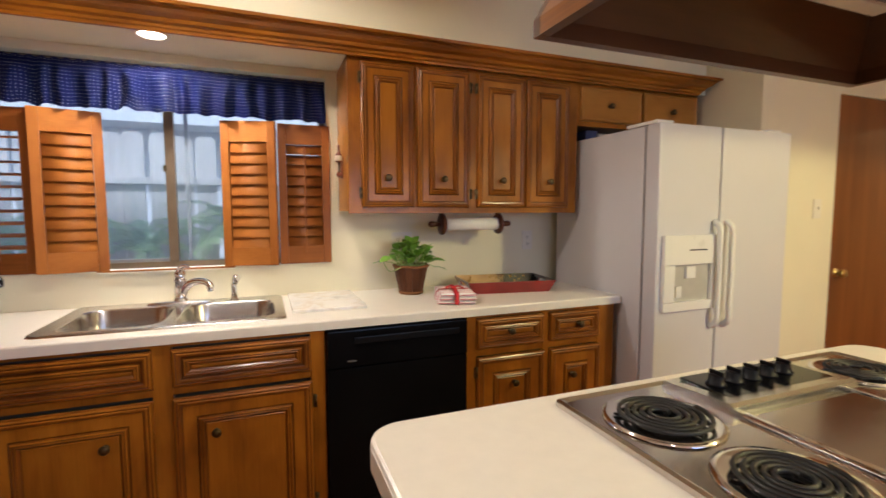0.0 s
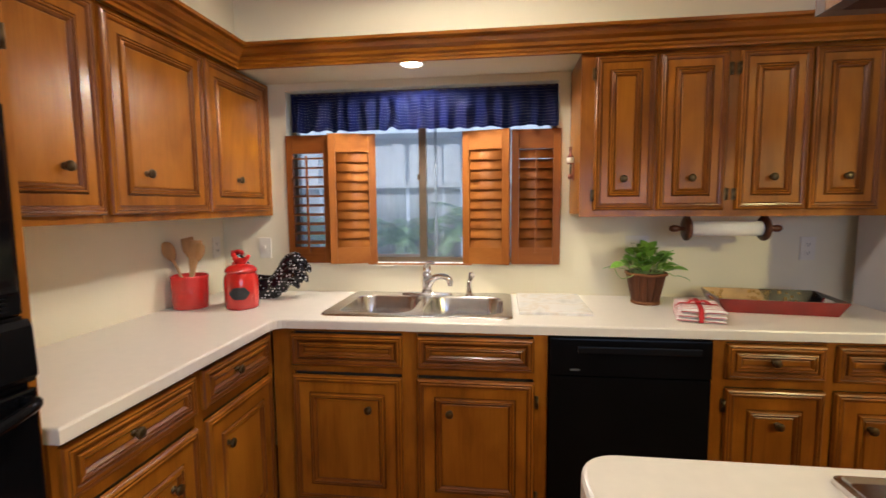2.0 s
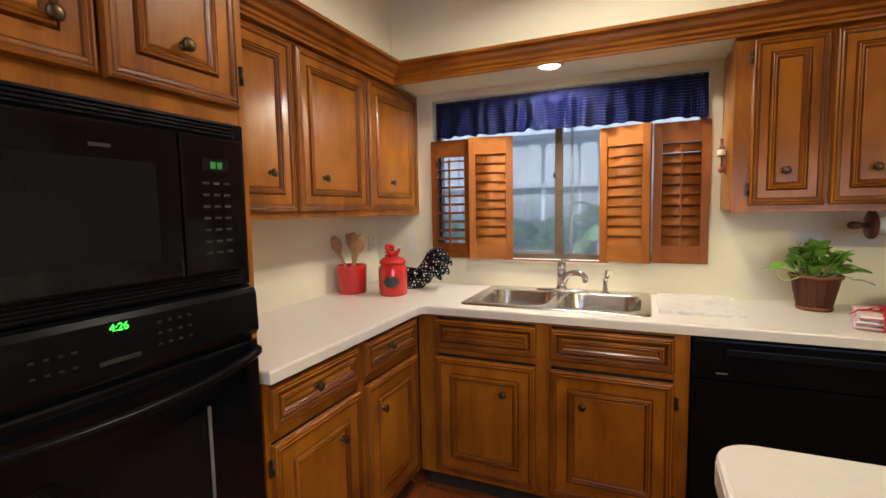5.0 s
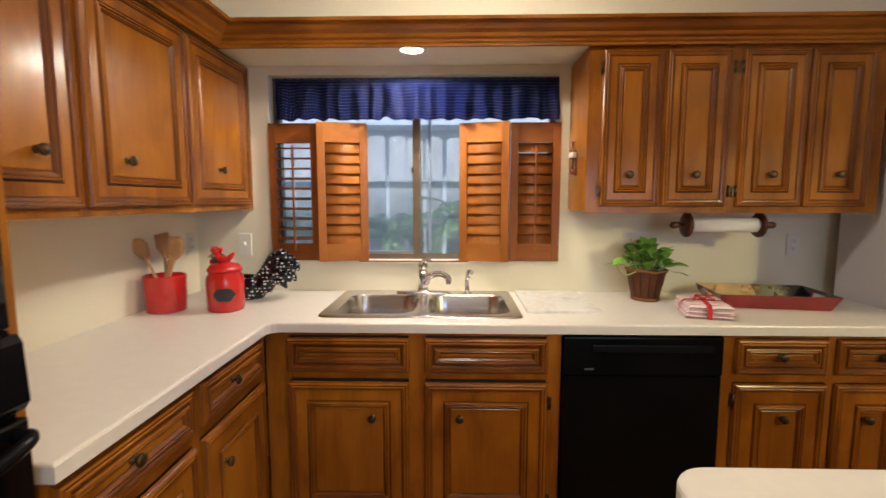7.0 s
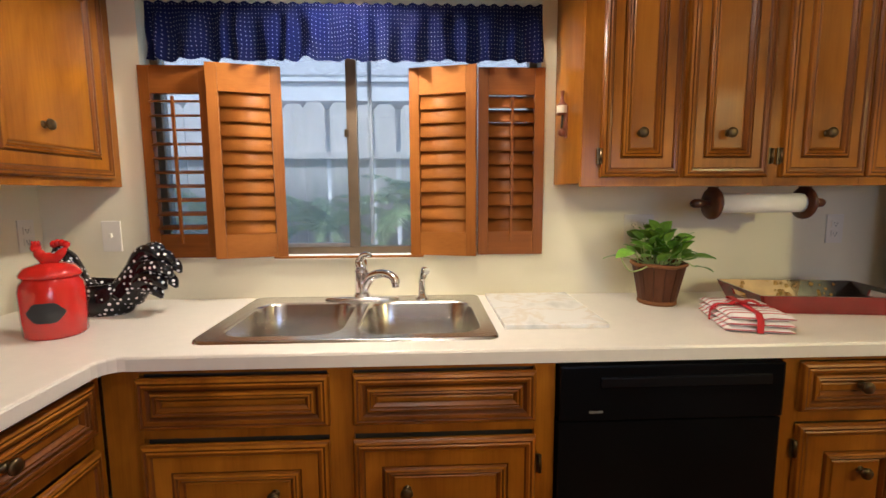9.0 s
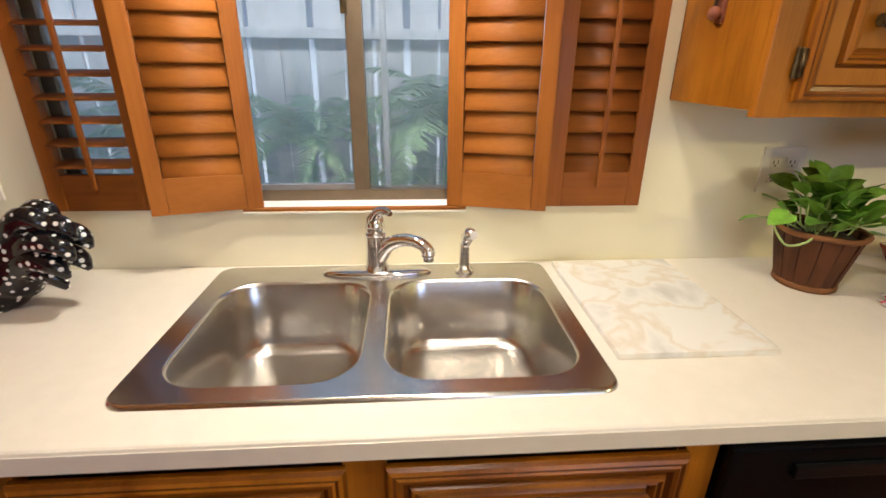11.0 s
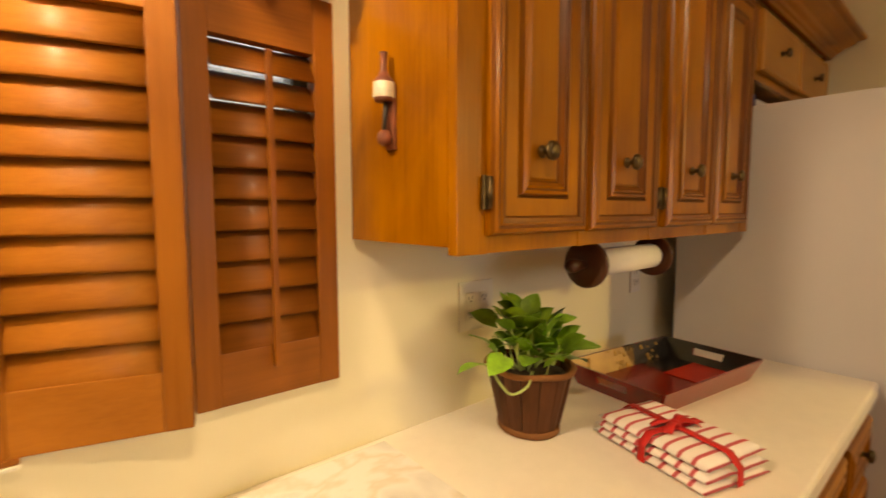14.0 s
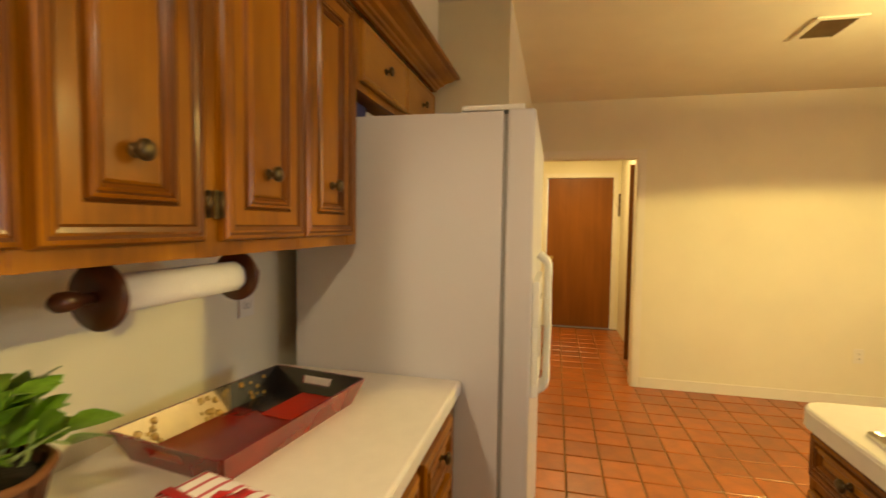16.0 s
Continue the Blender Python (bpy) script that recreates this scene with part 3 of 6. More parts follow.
part("sill_strip", boxes(((-0.16, 2.847, WZ0 - 0.004), (0.40, 2.8625, WZ0 + 0.004)), bevel=0.002), SHUT, win, "stained wooden sill strip")
structure("trim_window", boxes(((-0.16, 2.845, WZ0 - 0.010), (0.40, 2.861, WZ0 - 0.0045)), bevel=0.001), TRIM, "cream sill edge", "trim")


def shutter(m, w, h, tilt, rod, label, across, upright, top_tilt=None):
    """A louvred shutter panel, hinge edge at x = 0, facing -y."""
    t = thing("louvred_shutter", m.translation, label, "shutter", "shutters in the window")
    sw = 0.038
    part("stile", boxes(((0, -0.013, 0), (sw, 0.013, h)), bevel=0.003), upright, t, m=m)
    part("stile", boxes(((w - sw, -0.013, 0), (w, 0.013, h)), bevel=0.003), upright, t, m=m)
    part("bottom_rail", boxes(((sw, -0.0115, 0), (w - sw, 0.0115, 0.088)), bevel=0.002), across, t, m=m)
    part("top_rail", boxes(((sw, -0.0115, h - 0.097), (w - sw, 0.0115, h)), bevel=0.002), across, t, m=m)
    z0, z1, n = 0.088, h - 0.097, 10
    for k in range(n):
        z = z0 + (z1 - z0) * (k + 0.5) / n
        bm = bmesh.new()
        prof = [(0.0300 * math.cos(a), 0.0042 * math.sin(a)) for a in (2 * math.pi * i / 12 for i in range(12))]
        loops(bm, [[(x, p, q) for p, q in prof] for x in (sw + 0.001, w - sw - 0.001)], True, True, True)
        part("slat", bm, across, t, m=m @ pose(0, 0, z, (top_tilt if top_tilt and k >= n - 2 else tilt) + random.uniform(-1.5, 1.5)))
    if rod:
        part("tilt_rod", boxes(((w / 2 - 0.005, -0.034, 0.055), (w / 2 + 0.005, -0.024, h - 0.11)), bevel=0.002), upright, t, m=m)
    return t


SHUTZ = wood("shutter_wood_upright", (0.42, 0.150, 0.024), (0.21, 0.064, 0.009), "z", scale=0.8, rough=0.42, coat=0.05)
# darker copies of the two shutter woods, used on the two flat panels
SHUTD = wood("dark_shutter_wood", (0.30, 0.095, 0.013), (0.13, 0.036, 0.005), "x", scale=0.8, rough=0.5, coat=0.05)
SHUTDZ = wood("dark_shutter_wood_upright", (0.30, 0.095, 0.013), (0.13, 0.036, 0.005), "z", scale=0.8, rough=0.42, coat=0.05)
SB, SH = 1.074, 0.688
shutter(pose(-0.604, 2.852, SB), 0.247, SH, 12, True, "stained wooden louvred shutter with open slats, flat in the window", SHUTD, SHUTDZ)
shutter(pose(-0.351, 2.800, SB, 0, 0, 15), 0.248, SH, 74, False, "stained wooden louvred shutter with closed slats, folded forward", SHUT, SHUTZ)
shutter(pose(0.355, 2.872, SB, 0, 0, -15), 0.250, SH, 74, False, "stained wooden louvred shutter with closed slats, folded forward", SHUT, SHUTZ)
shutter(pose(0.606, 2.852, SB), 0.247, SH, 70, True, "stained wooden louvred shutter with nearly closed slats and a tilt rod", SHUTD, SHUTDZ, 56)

# gathered valance
val = thing("window_valance", (0.14, 2.83, 1.765), "gathered navy cotton valance with white dots, over the window", "valance")
vb = bmesh.new()
uvl = vb.loops.layers.uv.new("UVMap")
NX, NZ = 360, 12
rows_v = []
for k in range(NZ + 1):
    f = k / NZ
    row = []
    for i in range(NX + 1):
        s = i / NX
        x = -0.552 + 1.384 * s
        amp = 0.003 + 0.033 * (1 - f) ** 0.6 if f < 0.82 else 0.004
        w = math.sin(s * 100 + 3.5 * noise.noise((s * 9, 0, 0))) * 0.7 + noise.noise((s * 30, f * 2, 3)) * 0.9
        hem = 0.012 * noise.noise((s * 14, 1, 5)) + 0.006 * math.sin(s * 100)
        z = 1.772 + 0.196 * f + hem * (1 - f) + (0.004 * math.sin(s * 210) if k == NZ else 0)
        row.append(vb.verts.new((x, 2.822 + amp * w - 0.012 * (1 - f), z)))
    rows_v.append(row)
for k in range(NZ):
    for i in range(NX):
        f = vb.faces.new((rows_v[k][i], rows_v[k][i + 1], rows_v[k + 1][i + 1], rows_v[k + 1][i]))
        f.smooth = True
        for lp, (a, b) in zip(f.loops, ((i, k), (i + 1, k), (i + 1, k + 1), (i, k + 1))):
            lp[uvl].uv = (a / NX * 1.9, b / NZ * 0.22)
part("fabric", vb, NAVY, val)
rb = bmesh.new()
tube(rb, [(-0.556, 2.834, 1.945), (0.836, 2.834, 1.945)], 0.008, 10)
part("curtain_rod", rb, TRIM, val, "white curtain rod")

# ---- outside ----
structure("ground", boxes(((-400, 3.002, -0.3), (400, 800, -0.1)), ((-400, -800, -0.3), (400, 3.002, -0.2))), EARTH, "dark garden soil", "ground")
FY = 4.05
fence = thing("fence", (0, FY, -0.1), "weathered grey dog-eared wooden privacy fence", "fence")
pw = 0.135
pk = bmesh.new()
loops(pk, [[(x, y, z) for x, z in ((-pw / 2 + 0.004, 0), (pw / 2 - 0.004, 0), (pw / 2 - 0.004, 1.925), (pw / 2 - 0.030, 1.955), (-pw / 2 + 0.030, 1.955), (-pw / 2 + 0.004, 1.925))] for y in (0.018, 0)], True, True, True, smooth=False)
bmesh.ops.recalc_face_normals(pk, faces=pk.faces)
PICKET = to_mesh("picket", pk, FENCE)
for k in range(-22, 26):
    piece("picket", PICKET, fence, pose(-0.11 + k * (pw + 0.009) + random.uniform(-0.002, 0.002), FY + random.uniform(0, 0.004), -0.1 + random.uniform(-0.01, 0.01), 0, random.uniform(-0.3, 0.3)))
for z in (0.25, 1.518):
    part("rail", boxes(((-3.4, FY - 0.04, z), (3.6, FY - 0.001, z + 0.045)), bevel=0.004), FENCE, fence)
house = thing("neighbour_house", (0, 6.6, -0.1), "neighbouring house with a white fascia and grey shingle roof", "house")
part("wall", boxes(((-9, 6.8, -0.1), (9, 7.0, 2.35))), FASCIA, house)
part("fascia", boxes(((-9, 6.2, 2.28), (9, 6.24, 2.47)), ((-9, 6.16, 2.47), (9, 6.23, 2.53)), bevel=0.004), FASCIA, house)
part("soffit", boxes(((-9, 6.241, 2.30), (9, 6.799, 2.33))), FASCIA, house)
rf = bmesh.new()
for k in range(14):
    y, z = 6.15 + k * 0.19, 2.54 + k * 0.085
    loops(rf, [[(x, y, z), (x, y + 0.21, z + 0.094), (x, y + 0.21, z + 0.070), (x, y, z - 0.016)] for x in (-9, 9)], True, True, True, smooth=False)
bmesh.ops.recalc_face_normals(rf, faces=rf.faces)
part("roof", rf, SHINGLE, house)


def frond_mesh(seed, length):
    """One arching fern frond with fine paired leaflets."""
    rnd = random.Random(seed)
    bm = bmesh.new()
    n = 44
    droop = 0.75 + 0.35 * rnd.random()
    pts = [Vector((0.05 * length * math.sin(3 * s + seed), length * (s * 0.75), length * (0.80 * s - droop * s * s))) for s in (i / n for i in range(n + 1))]
    tube(bm, pts, [0.0026 * (1 - 0.8 * i / n) for i in range(n + 1)], 4)
    for i in range(3, n + 1):
        s = i / n
        lw = (length * 0.115 * math.sin(math.pi * min(1, 0.15 + 0.86 * s)) + 0.005) * rnd.uniform(0.85, 1.1)
        d = (pts[i] - pts[i - 1]).normalized()
        for sg in (-1, 1):
            tip = pts[i] + Vector((sg * lw, 0, -rnd.uniform(0.15, 0.55) * lw)) + d * lw * 0.3
            mid = (pts[i] + tip) / 2
            bm.faces.new([bm.verts.new(p) for p in (pts[i] - d * 0.002, mid - d * 0.0045, tip, mid + d * 0.0045, pts[i] + d * 0.003)])
    return to_mesh("frond", bm, FERN)


FRONDS = [frond_mesh(k, 0.42 + 0.06 * k) for k in range(6)]
for fx, fy, fz, s, n in ((-0.72, 3.62, 1.18, 1.0, 28), (-0.14, 3.66, 1.14, 1.05, 34), (0.40, 3.54, 1.20, 1.12, 44), (1.02, 3.66, 1.14, 0.95, 26)):
    fern = thing("fern", (fx, fy, -0.1), "pale green fern growing between the window and the fence", "fern", "ferns outside the window")
    for j in range(5):
        core = bmesh.new()
        lean = 72 * j + 20
        tube(core, [(fx + 0.05 * math.cos(radians(lean)), fy + 0.05 * math.sin(radians(lean)), -0.1), (fx + 0.02 * math.cos(radians(lean)), fy + 0.02 * math.sin(radians(lean)), 0.5), (fx, fy, fz - 0.04)], [0.012, 0.009, 0.005], 6)
        part("stalk", core, FERN, fern)
    for k in range(n):
        ang = 137.5 * k + random.uniform(-9, 9)
        piece("frond", FRONDS[k % 6], fern, pose(fx, fy, fz - 0.05 - 0.30 * (k % 3 == 2), 0, 0, ang) @ pose(0, 0, 0, 40 * (k / n) - 12 + random.uniform(-8, 8)) @ Matrix.Scale(s * random.uniform(0.8, 1.12), 4))

# ---- cabinets along the sink wall ----
YF_B, DOOR_T = 2.238, 0.0
TOE = 0.10


def base_carcass(parent, m, w0, w1, depth, stiles, rails):
    bm = bmesh.new()
    face_frame(bm, w0, w1, TOE, 0.874, stiles, rails)
    part("face_frame", bm, [CAB], parent, m=m)
    part("carcass", boxes(((w0, 0.0205, TOE), (w0 + 0.016, depth, 0.873)), ((w1 - 0.016, 0.0205, TOE), (w1, depth, 0.873)), ((w0 + 0.016, 0.0205, TOE), (w1 - 0.016, depth, TOE + 0.016)), ((w0 + 0.016, depth - 0.008, TOE + 0.016), (w1 - 0.016, depth, 0.873))), [CAB], parent, m=m)
    # added near-black sheet that stands in for the unlit cabinet inside
    part("dark_inside_sheet", boxes(((w0 + 0.0165, 0.0205, TOE + 0.0165), (w1 - 0.0165, 0.030, 0.872))), [SLOT], parent, m=m)
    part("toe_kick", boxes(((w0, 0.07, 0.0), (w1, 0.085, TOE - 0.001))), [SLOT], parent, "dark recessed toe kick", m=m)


MS = pose(0, YF_B, 0)
sinkcab = thing("sink_cabinet", (0.18, YF_B, 0), "honey-stained wooden sink base cabinet with two moulded doors", "cabinet")
base_carcass(sinkcab, MS, -0.405, 0.738, 0.60, [(-0.405, -0.312), (0.152, 0.216), (0.684, 0.738)], [(0.862, 0.874), (0.690, 0.724), (TOE, 0.13)])
front("false_drawer", sinkcab, MS, -0.318, 0.720, 0.157, 0.855, 0.030)
front("false_drawer", sinkcab, MS, 0.216, 0.720, 0.686, 0.855, 0.030)
front("cabinet_door", sinkcab, MS, -0.318, 0.125, 0.153, 0.679, 0.072, (0.012, 0.542))
front("cabinet_door", sinkcab, MS, 0.214, 0.125, 0.687, 0.679, 0.072, (0.350, 0.542), [(0.693, 0.60), (0.693, 0.20)])

rightcab = thing("base_cabinet", (1.75, YF_B, 0), "honey-stained wooden base cabinet with drawers and doors beside the refrigerator", "cabinet")
base_carcass(rightcab, MS, 1.346, 2.150, 0.60, [(1.346, 1.392), (1.735, 1.768), (2.05, 2.150)], [(0.862, 0.874), (0.690, 0.724), (TOE, 0.13)])
front("drawer", rightcab, MS, 1.392, 0.725, 1.735, 0.860, 0.026, (1.556, 0.797))
front("drawer", rightcab, MS, 1.769, 0.725, 2.053, 0.860, 0.026, (1.932, 0.797))
front("cabinet_door", rightcab, MS, 1.394, 0.125, 1.738, 0.687, 0.074, (1.578, 0.556), [(1.386, 0.62), (1.386, 0.20)])
front("cabinet_door", rightcab, MS, 1.771, 0.125, 2.060, 0.687, 0.074, (1.892, 0.556))

# left run, fronts towards the room
XF_B = -0.412
ME = Matrix.Translation((XF_B, 0, 0)) @ FRONT_E
leftcab = thing("base_cabinet", (-0.7, 1.75, 0), "honey-stained wooden base cabinet with drawers and doors, side counter", "cabinet")
base_carcass(leftcab, ME, 1.262, 2.237, 0.585, [(1.262, 1.285), (1.728, 1.770), (2.205, 2.237)], [(0.862, 0.874), (0.690, 0.724), (TOE, 0.13)])
front("drawer", leftcab, ME, 1.280, 0.725, 1.730, 0.858, 0.026, (1.478, 0.797))
front("drawer", leftcab, ME, 1.768, 0.725, 2.205, 0.858, 0.026, (1.955, 0.797))
front("cabinet_door", leftcab, ME, 1.280, 0.125, 1.728, 0.684, 0.074, (1.605, 0.556), [(1.273, 0.62)])
front("cabinet_door", leftcab, ME, 1.770, 0.125, 2.205, 0.684, 0.074, (1.880, 0.556))


def upper_carcass(parent, m, w0, w1, z0, z1, depth, stiles, rails):
    bm = bmesh.new()
    face_frame(bm, w0, w1, z0, z1, stiles, rails)
    part("face_frame", bm, [CAB], parent, m=m)
    part("carcass", boxes(((w0, 0.0205, z0 + 0.012), (w1, depth, z1))), [CAB], parent, m=m)


YU = 2.556
MU = pose(0, YU, 0)
upper = thing("wall_cabinet", (1.52, YB, 1.325), "honey-stained wooden wall cabinet with four narrow moulded doors", "cabinet")
upper_carcass(upper, MU, 0.898, 2.146, 1.325, 2.03, YB - YU - 0.001, [(0.898, 0.962), (1.205, 1.226), (1.490, 1.545), (1.812, 1.826), (2.085, 2.146)], [(1.325, 1.362), (2.0, 2.03)])
for x0, x1, kx, hz in ((0.957, 1.210, 1.078, 0.950), (1.222, 1.495, 1.358, 1.502), (1.540, 1.816, 1.680, 1.533), (1.822, 2.090, 1.965, None)):
    front("cabinet_door", upper, MU, x0, 1.354, x1, 2.012, 0.058, (kx, 1.490), [(hz, 1.42), (hz, 1.94)] if hz else ())

over = thing("wall_cabinet", (2.6, YB, 1.80), "short wooden cabinet with two plain doors above the refrigerator", "cabinet")
upper_carcass(over, MU, 2.147, 3.03, 1.80, 2.03, YB - YU - 0.001, [(2.147, 2.170), (2.575, 2.606), (3.005, 3.03)], [(1.80, 1.835), (2.01, 2.03)])
FLAT = wood("plain_door_wood", (0.42, 0.19, 0.036), (0.29, 0.115, 0.019), "x")


def plain_front(parent, m, x0, z0, x1, z1, kx, kz):
    bm = bmesh.new()
    prof = [(0, 0), (0, 0.014), (0.006, 0.019), (0.012, 0.019), (0.018, 0.016), (0.022, 0.016)]
    w, h = x1 - x0, z1 - z0
    vs = loops(bm, [[(i, -d, i), (w - i, -d, i), (w - i, -d, h - i), (i, -d, h - i)] for i, d in prof], smooth=False)
    bm.faces.new(vs[-1])
    bmesh.ops.recalc_face_normals(bm, faces=bm.faces)
    d = part("cabinet_door", bm, FLAT, parent, m=m @ pose(x0, 0, z0))
    piece("knob", KNOB, d, m @ pose(kx, -0.016, kz), "round antique bronze knob")


plain_front(over, MU, 2.160, 1.828, 2.582, 2.012, 2.355, 1.915)
plain_front(over, MU, 2.600, 1.832, 3.016, 2.012, 2.81, 1.915)

XU = -0.70
MUE = Matrix.Translation((XU, 0, 0)) @ FRONT_E
leftup = thing("wall_cabinet", (-0.85, 2.0, 1.325), "honey-stained wooden wall cabinet with three moulded doors over the side counter", "cabinet")
upper_carcass(leftup, MUE, 1.262, YB - 0.002, 1.335, 2.03, 0.299, [(1.262, 1.285), (1.752, 1.785), (2.275, 2.30), (2.80, YB - 0.002)], [(1.335, 1.368), (2.0, 2.03)])
front("cabinet_door", leftup, MUE, 1.282, 1.362, 1.757, 2.012, 0.062, (1.622, 1.505))
front("cabinet_door", leftup, MUE, 1.780, 1.362, 2.280, 2.012, 0.062, (1.935, 1.503))
front("cabinet_door", leftup, MUE, 2.295, 1.362, 2.806, 2.012, 0.062, (2.512, 1.510))

# ---- oven tower ----
TW0, TW1, XT = 0.46, 1.260, -0.42
MT = Matrix.Translation((XT, 0, 0)) @ FRONT_E
tower = thing("oven_cabinet", (-0.7, 0.86, 0), "tall honey-stained wooden cabinet holding the wall oven and microwave", "cabinet")
tb = boxes(((TW0, 0.0, 0.1), (0.484, 0.575, 2.10)), ((1.236, 0.0, 0.1), (TW1, 0.575, 2.10)), ((0.484, 0.30, 0.1), (1.236, 0.575, 2.10)), ((0.484, 0, 0.1), (1.236, 0.299, 0.46)), ((0.484, 0.001, 1.590), (1.236, 0.299, 1.66)), ((0.484, 0.02, 1.66), (1.236, 0.299, 2.10)), ((0.484, 0.07, 0), (1.236, 0.1, 0.099)))
part("carcass", tb, [CAB], tower, m=MT)
front("cabinet_door", tower, MT, 0.485, 1.632, 0.888, 2.085, 0.062, (0.81, 1.72))
front("cabinet_door", tower, MT, 0.900, 1.632, 1.232, 2.085, 0.062, (1.075, 1.745), [(1.240, 1.72), (1.240, 2.0)])
front("drawer", tower, MT, 0.49, 0.13, 1.232, 0.44, 0.06, (0.86, 0.29))

mw = thing("microwave", (-0.5, 0.86, 1.17), "built-in black microwave oven with a glass door", "microwave")
X = 0.032
part("housing", boxes(((0.486, -0.012, 1.172), (1.234, 0.29, 1.588)), bevel=0.003), BLACK, mw, m=MT)
part("door", boxes(((0.505, -X, 1.215), (1.030, -0.0125, 1.545)), bevel=0.006), BLGLASS, mw, m=MT)
part("door_window", boxes(((0.560, -X - 0.002, 1.265), (0.975, -X + 0.0005, 1.470)), bevel=0.001), BLMATT, mw, "dark perforated window", m=MT)
part("control_panel", boxes(((1.035, -X, 1.215), (1.215, -0.0125, 1.545)), bevel=0.006), BLGLASS, mw, m=MT)
part("display", boxes(((1.09, -X - 0.0015, 1.462), (1.165, -X + 0.0005, 1.492))), BLMATT, mw, m=MT)
part("digits", boxes(((1.112, -X - 0.0025, 1.468), (1.126, -X - 0.0016, 1.484)), ((1.131, -X - 0.0025, 1.468), (1.145, -X - 0.0016, 1.484))), GREEND, mw, "dim green digits", m=MT)
for r in range(7):
    for c in range(3):
        part("key", boxes(((1.088 + c * 0.03, -X - 0.001, 1.430 - r * 0.028), (1.106 + c * 0.03, -X + 0.0005, 1.436 - r * 0.028))), PRINT, mw, m=MT)
for k in range(4):
    for z in (1.553, 1.180):
        part("vent_slat", boxes(((0.52, -0.022, z + k * 0.0085), (1.20, -0.0125, z + 0.004 + k * 0.0085)), bevel=0.0015), BLMATT, mw, m=MT)
part("badge", boxes(((0.845, -X - 0.003, 1.492), (0.885, -X + 0.0005, 1.499))), PRINT, mw, m=MT)

ov = thing("wall_oven", (-0.5, 0.86, 0.46), "built-in black electric wall oven with a bowed handle", "oven")
part("housing", boxes(((0.486, -0.010, 0.462), (1.234, 0.29, 1.168)), bevel=0.003), BLACK, ov, m=MT)
cp = bmesh.new()
loops(cp, [[(x, y, z) for y, z in ((-0.011, 1.035), (-0.030, 1.035), (-0.040, 1.05), (-0.036, 1.15), (-0.028, 1.163), (-0.011, 1.163))] for x in (0.490, 1.230)], True, True, True, smooth=False)
bmesh.ops.recalc_face_normals(cp, faces=cp.faces)
part("control_panel", cp, BLACK, ov, m=MT)
part("door", boxes(((0.490, -0.034, 0.478), (1.230, -0.0105, 1.022)), bevel=0.006), BLGLASS, ov, m=MT)
part("door_window", boxes(((0.60, -0.0365, 0.56), (1.055, -0.0335, 0.885)), bevel=0.001), BLMATT, ov, "dark oven window", m=MT)
# grey strip in place of an upright reflection in the door glass
part("reflection_strip", boxes(((1.062, -0.037, 0.55), (1.070, -0.0335, 0.895))), ALUL, ov, m=MT)
hd = bmesh.new()
tube(hd, smooth_path([(0.515, -0.035, 1.000), (0.535, -0.070, 0.998), (0.70, -0.088, 0.978), (0.86, -0.092, 0.972), (1.02, -0.088, 0.978), (1.185, -0.070, 0.998), (1.205, -0.035, 1.000)]), 0.0125, 10)
part("handle", hd, BLACK, ov, m=MT)
fc = bpy.data.curves.new("clock_digits", "FONT")
fc.body, fc.size, fc.align_x, fc.extrude = "4:26", 0.022, "CENTER", 0.0004
fo = new("clock_digits", fc)
bpy.context.view_layer.update()
dm = bpy.data.meshes.new_from_object(fo)
bpy.data.objects.remove(fo)
dm.materials.append(GREEN)
piece("clock_digits", dm, ov, MT @ pose(0.872, -0.0395, 1.132, 90), "green clock digits reading 4:26")
for k, (x, z) in enumerate([(0.72 + 0.022 * i, 1.108 - 0.028 * j) for i in range(4) for j in range(2)] + [(0.95 + 0.024 * i, 1.128 - 0.024 * j) for i in range(4) for j in range(3)]):
    part("key", boxes(((x, -0.042, z), (x + 0.008, -0.030, z + 0.004))), PRINT, ov, m=MT)
part("badge", boxes(((0.83, -0.0425, 1.070), (0.91, -0.030, 1.078))), PRINT, ov, m=MT)

# ---- worktop ----
CT, CB, YE, XE = 0.914, 0.876, 2.226, -0.385
out = [Vector(p) for p in ((XL + 0.001, 1.264), (XE, 1.264), (XE, YE - 0.05))]
out += [Vector((XE + 0.05 - 0.05 * math.cos(radians(a)), YE - 0.05 + 0.05 * math.sin(radians(a)))) for a in (22, 45, 68)]
out += [Vector(p) for p in ((XE + 0.05, YE), (2.183, YE), (2.183, YB - 0.001), (XL + 0.001, YB - 0.001))]
sink_hole = [Vector((p.x, p.y)) for p in round_rect(-0.212, 2.317, 0.592, 2.820, 0.03, 4)]
wk = thing("worktop", (0.5, 2.5, CB), "cream laminate L-shaped kitchen worktop, cut out for the sink", "worktop")
part("top", slab(out, [sink_hole], CB, CT, 0.006), LAMI, wk)
part("edge_band", boxes(((XE + 0.051, YE - 0.002, CB), (2.183, YE - 0.0002, CT - 0.006)), bevel=0.0006), LAMI, wk)
part("edge_band", boxes(((XE + 0.0002, 1.264, CB), (XE + 0.002, YE - 0.051, CT - 0.006)), bevel=0.0006), LAMI, wk)

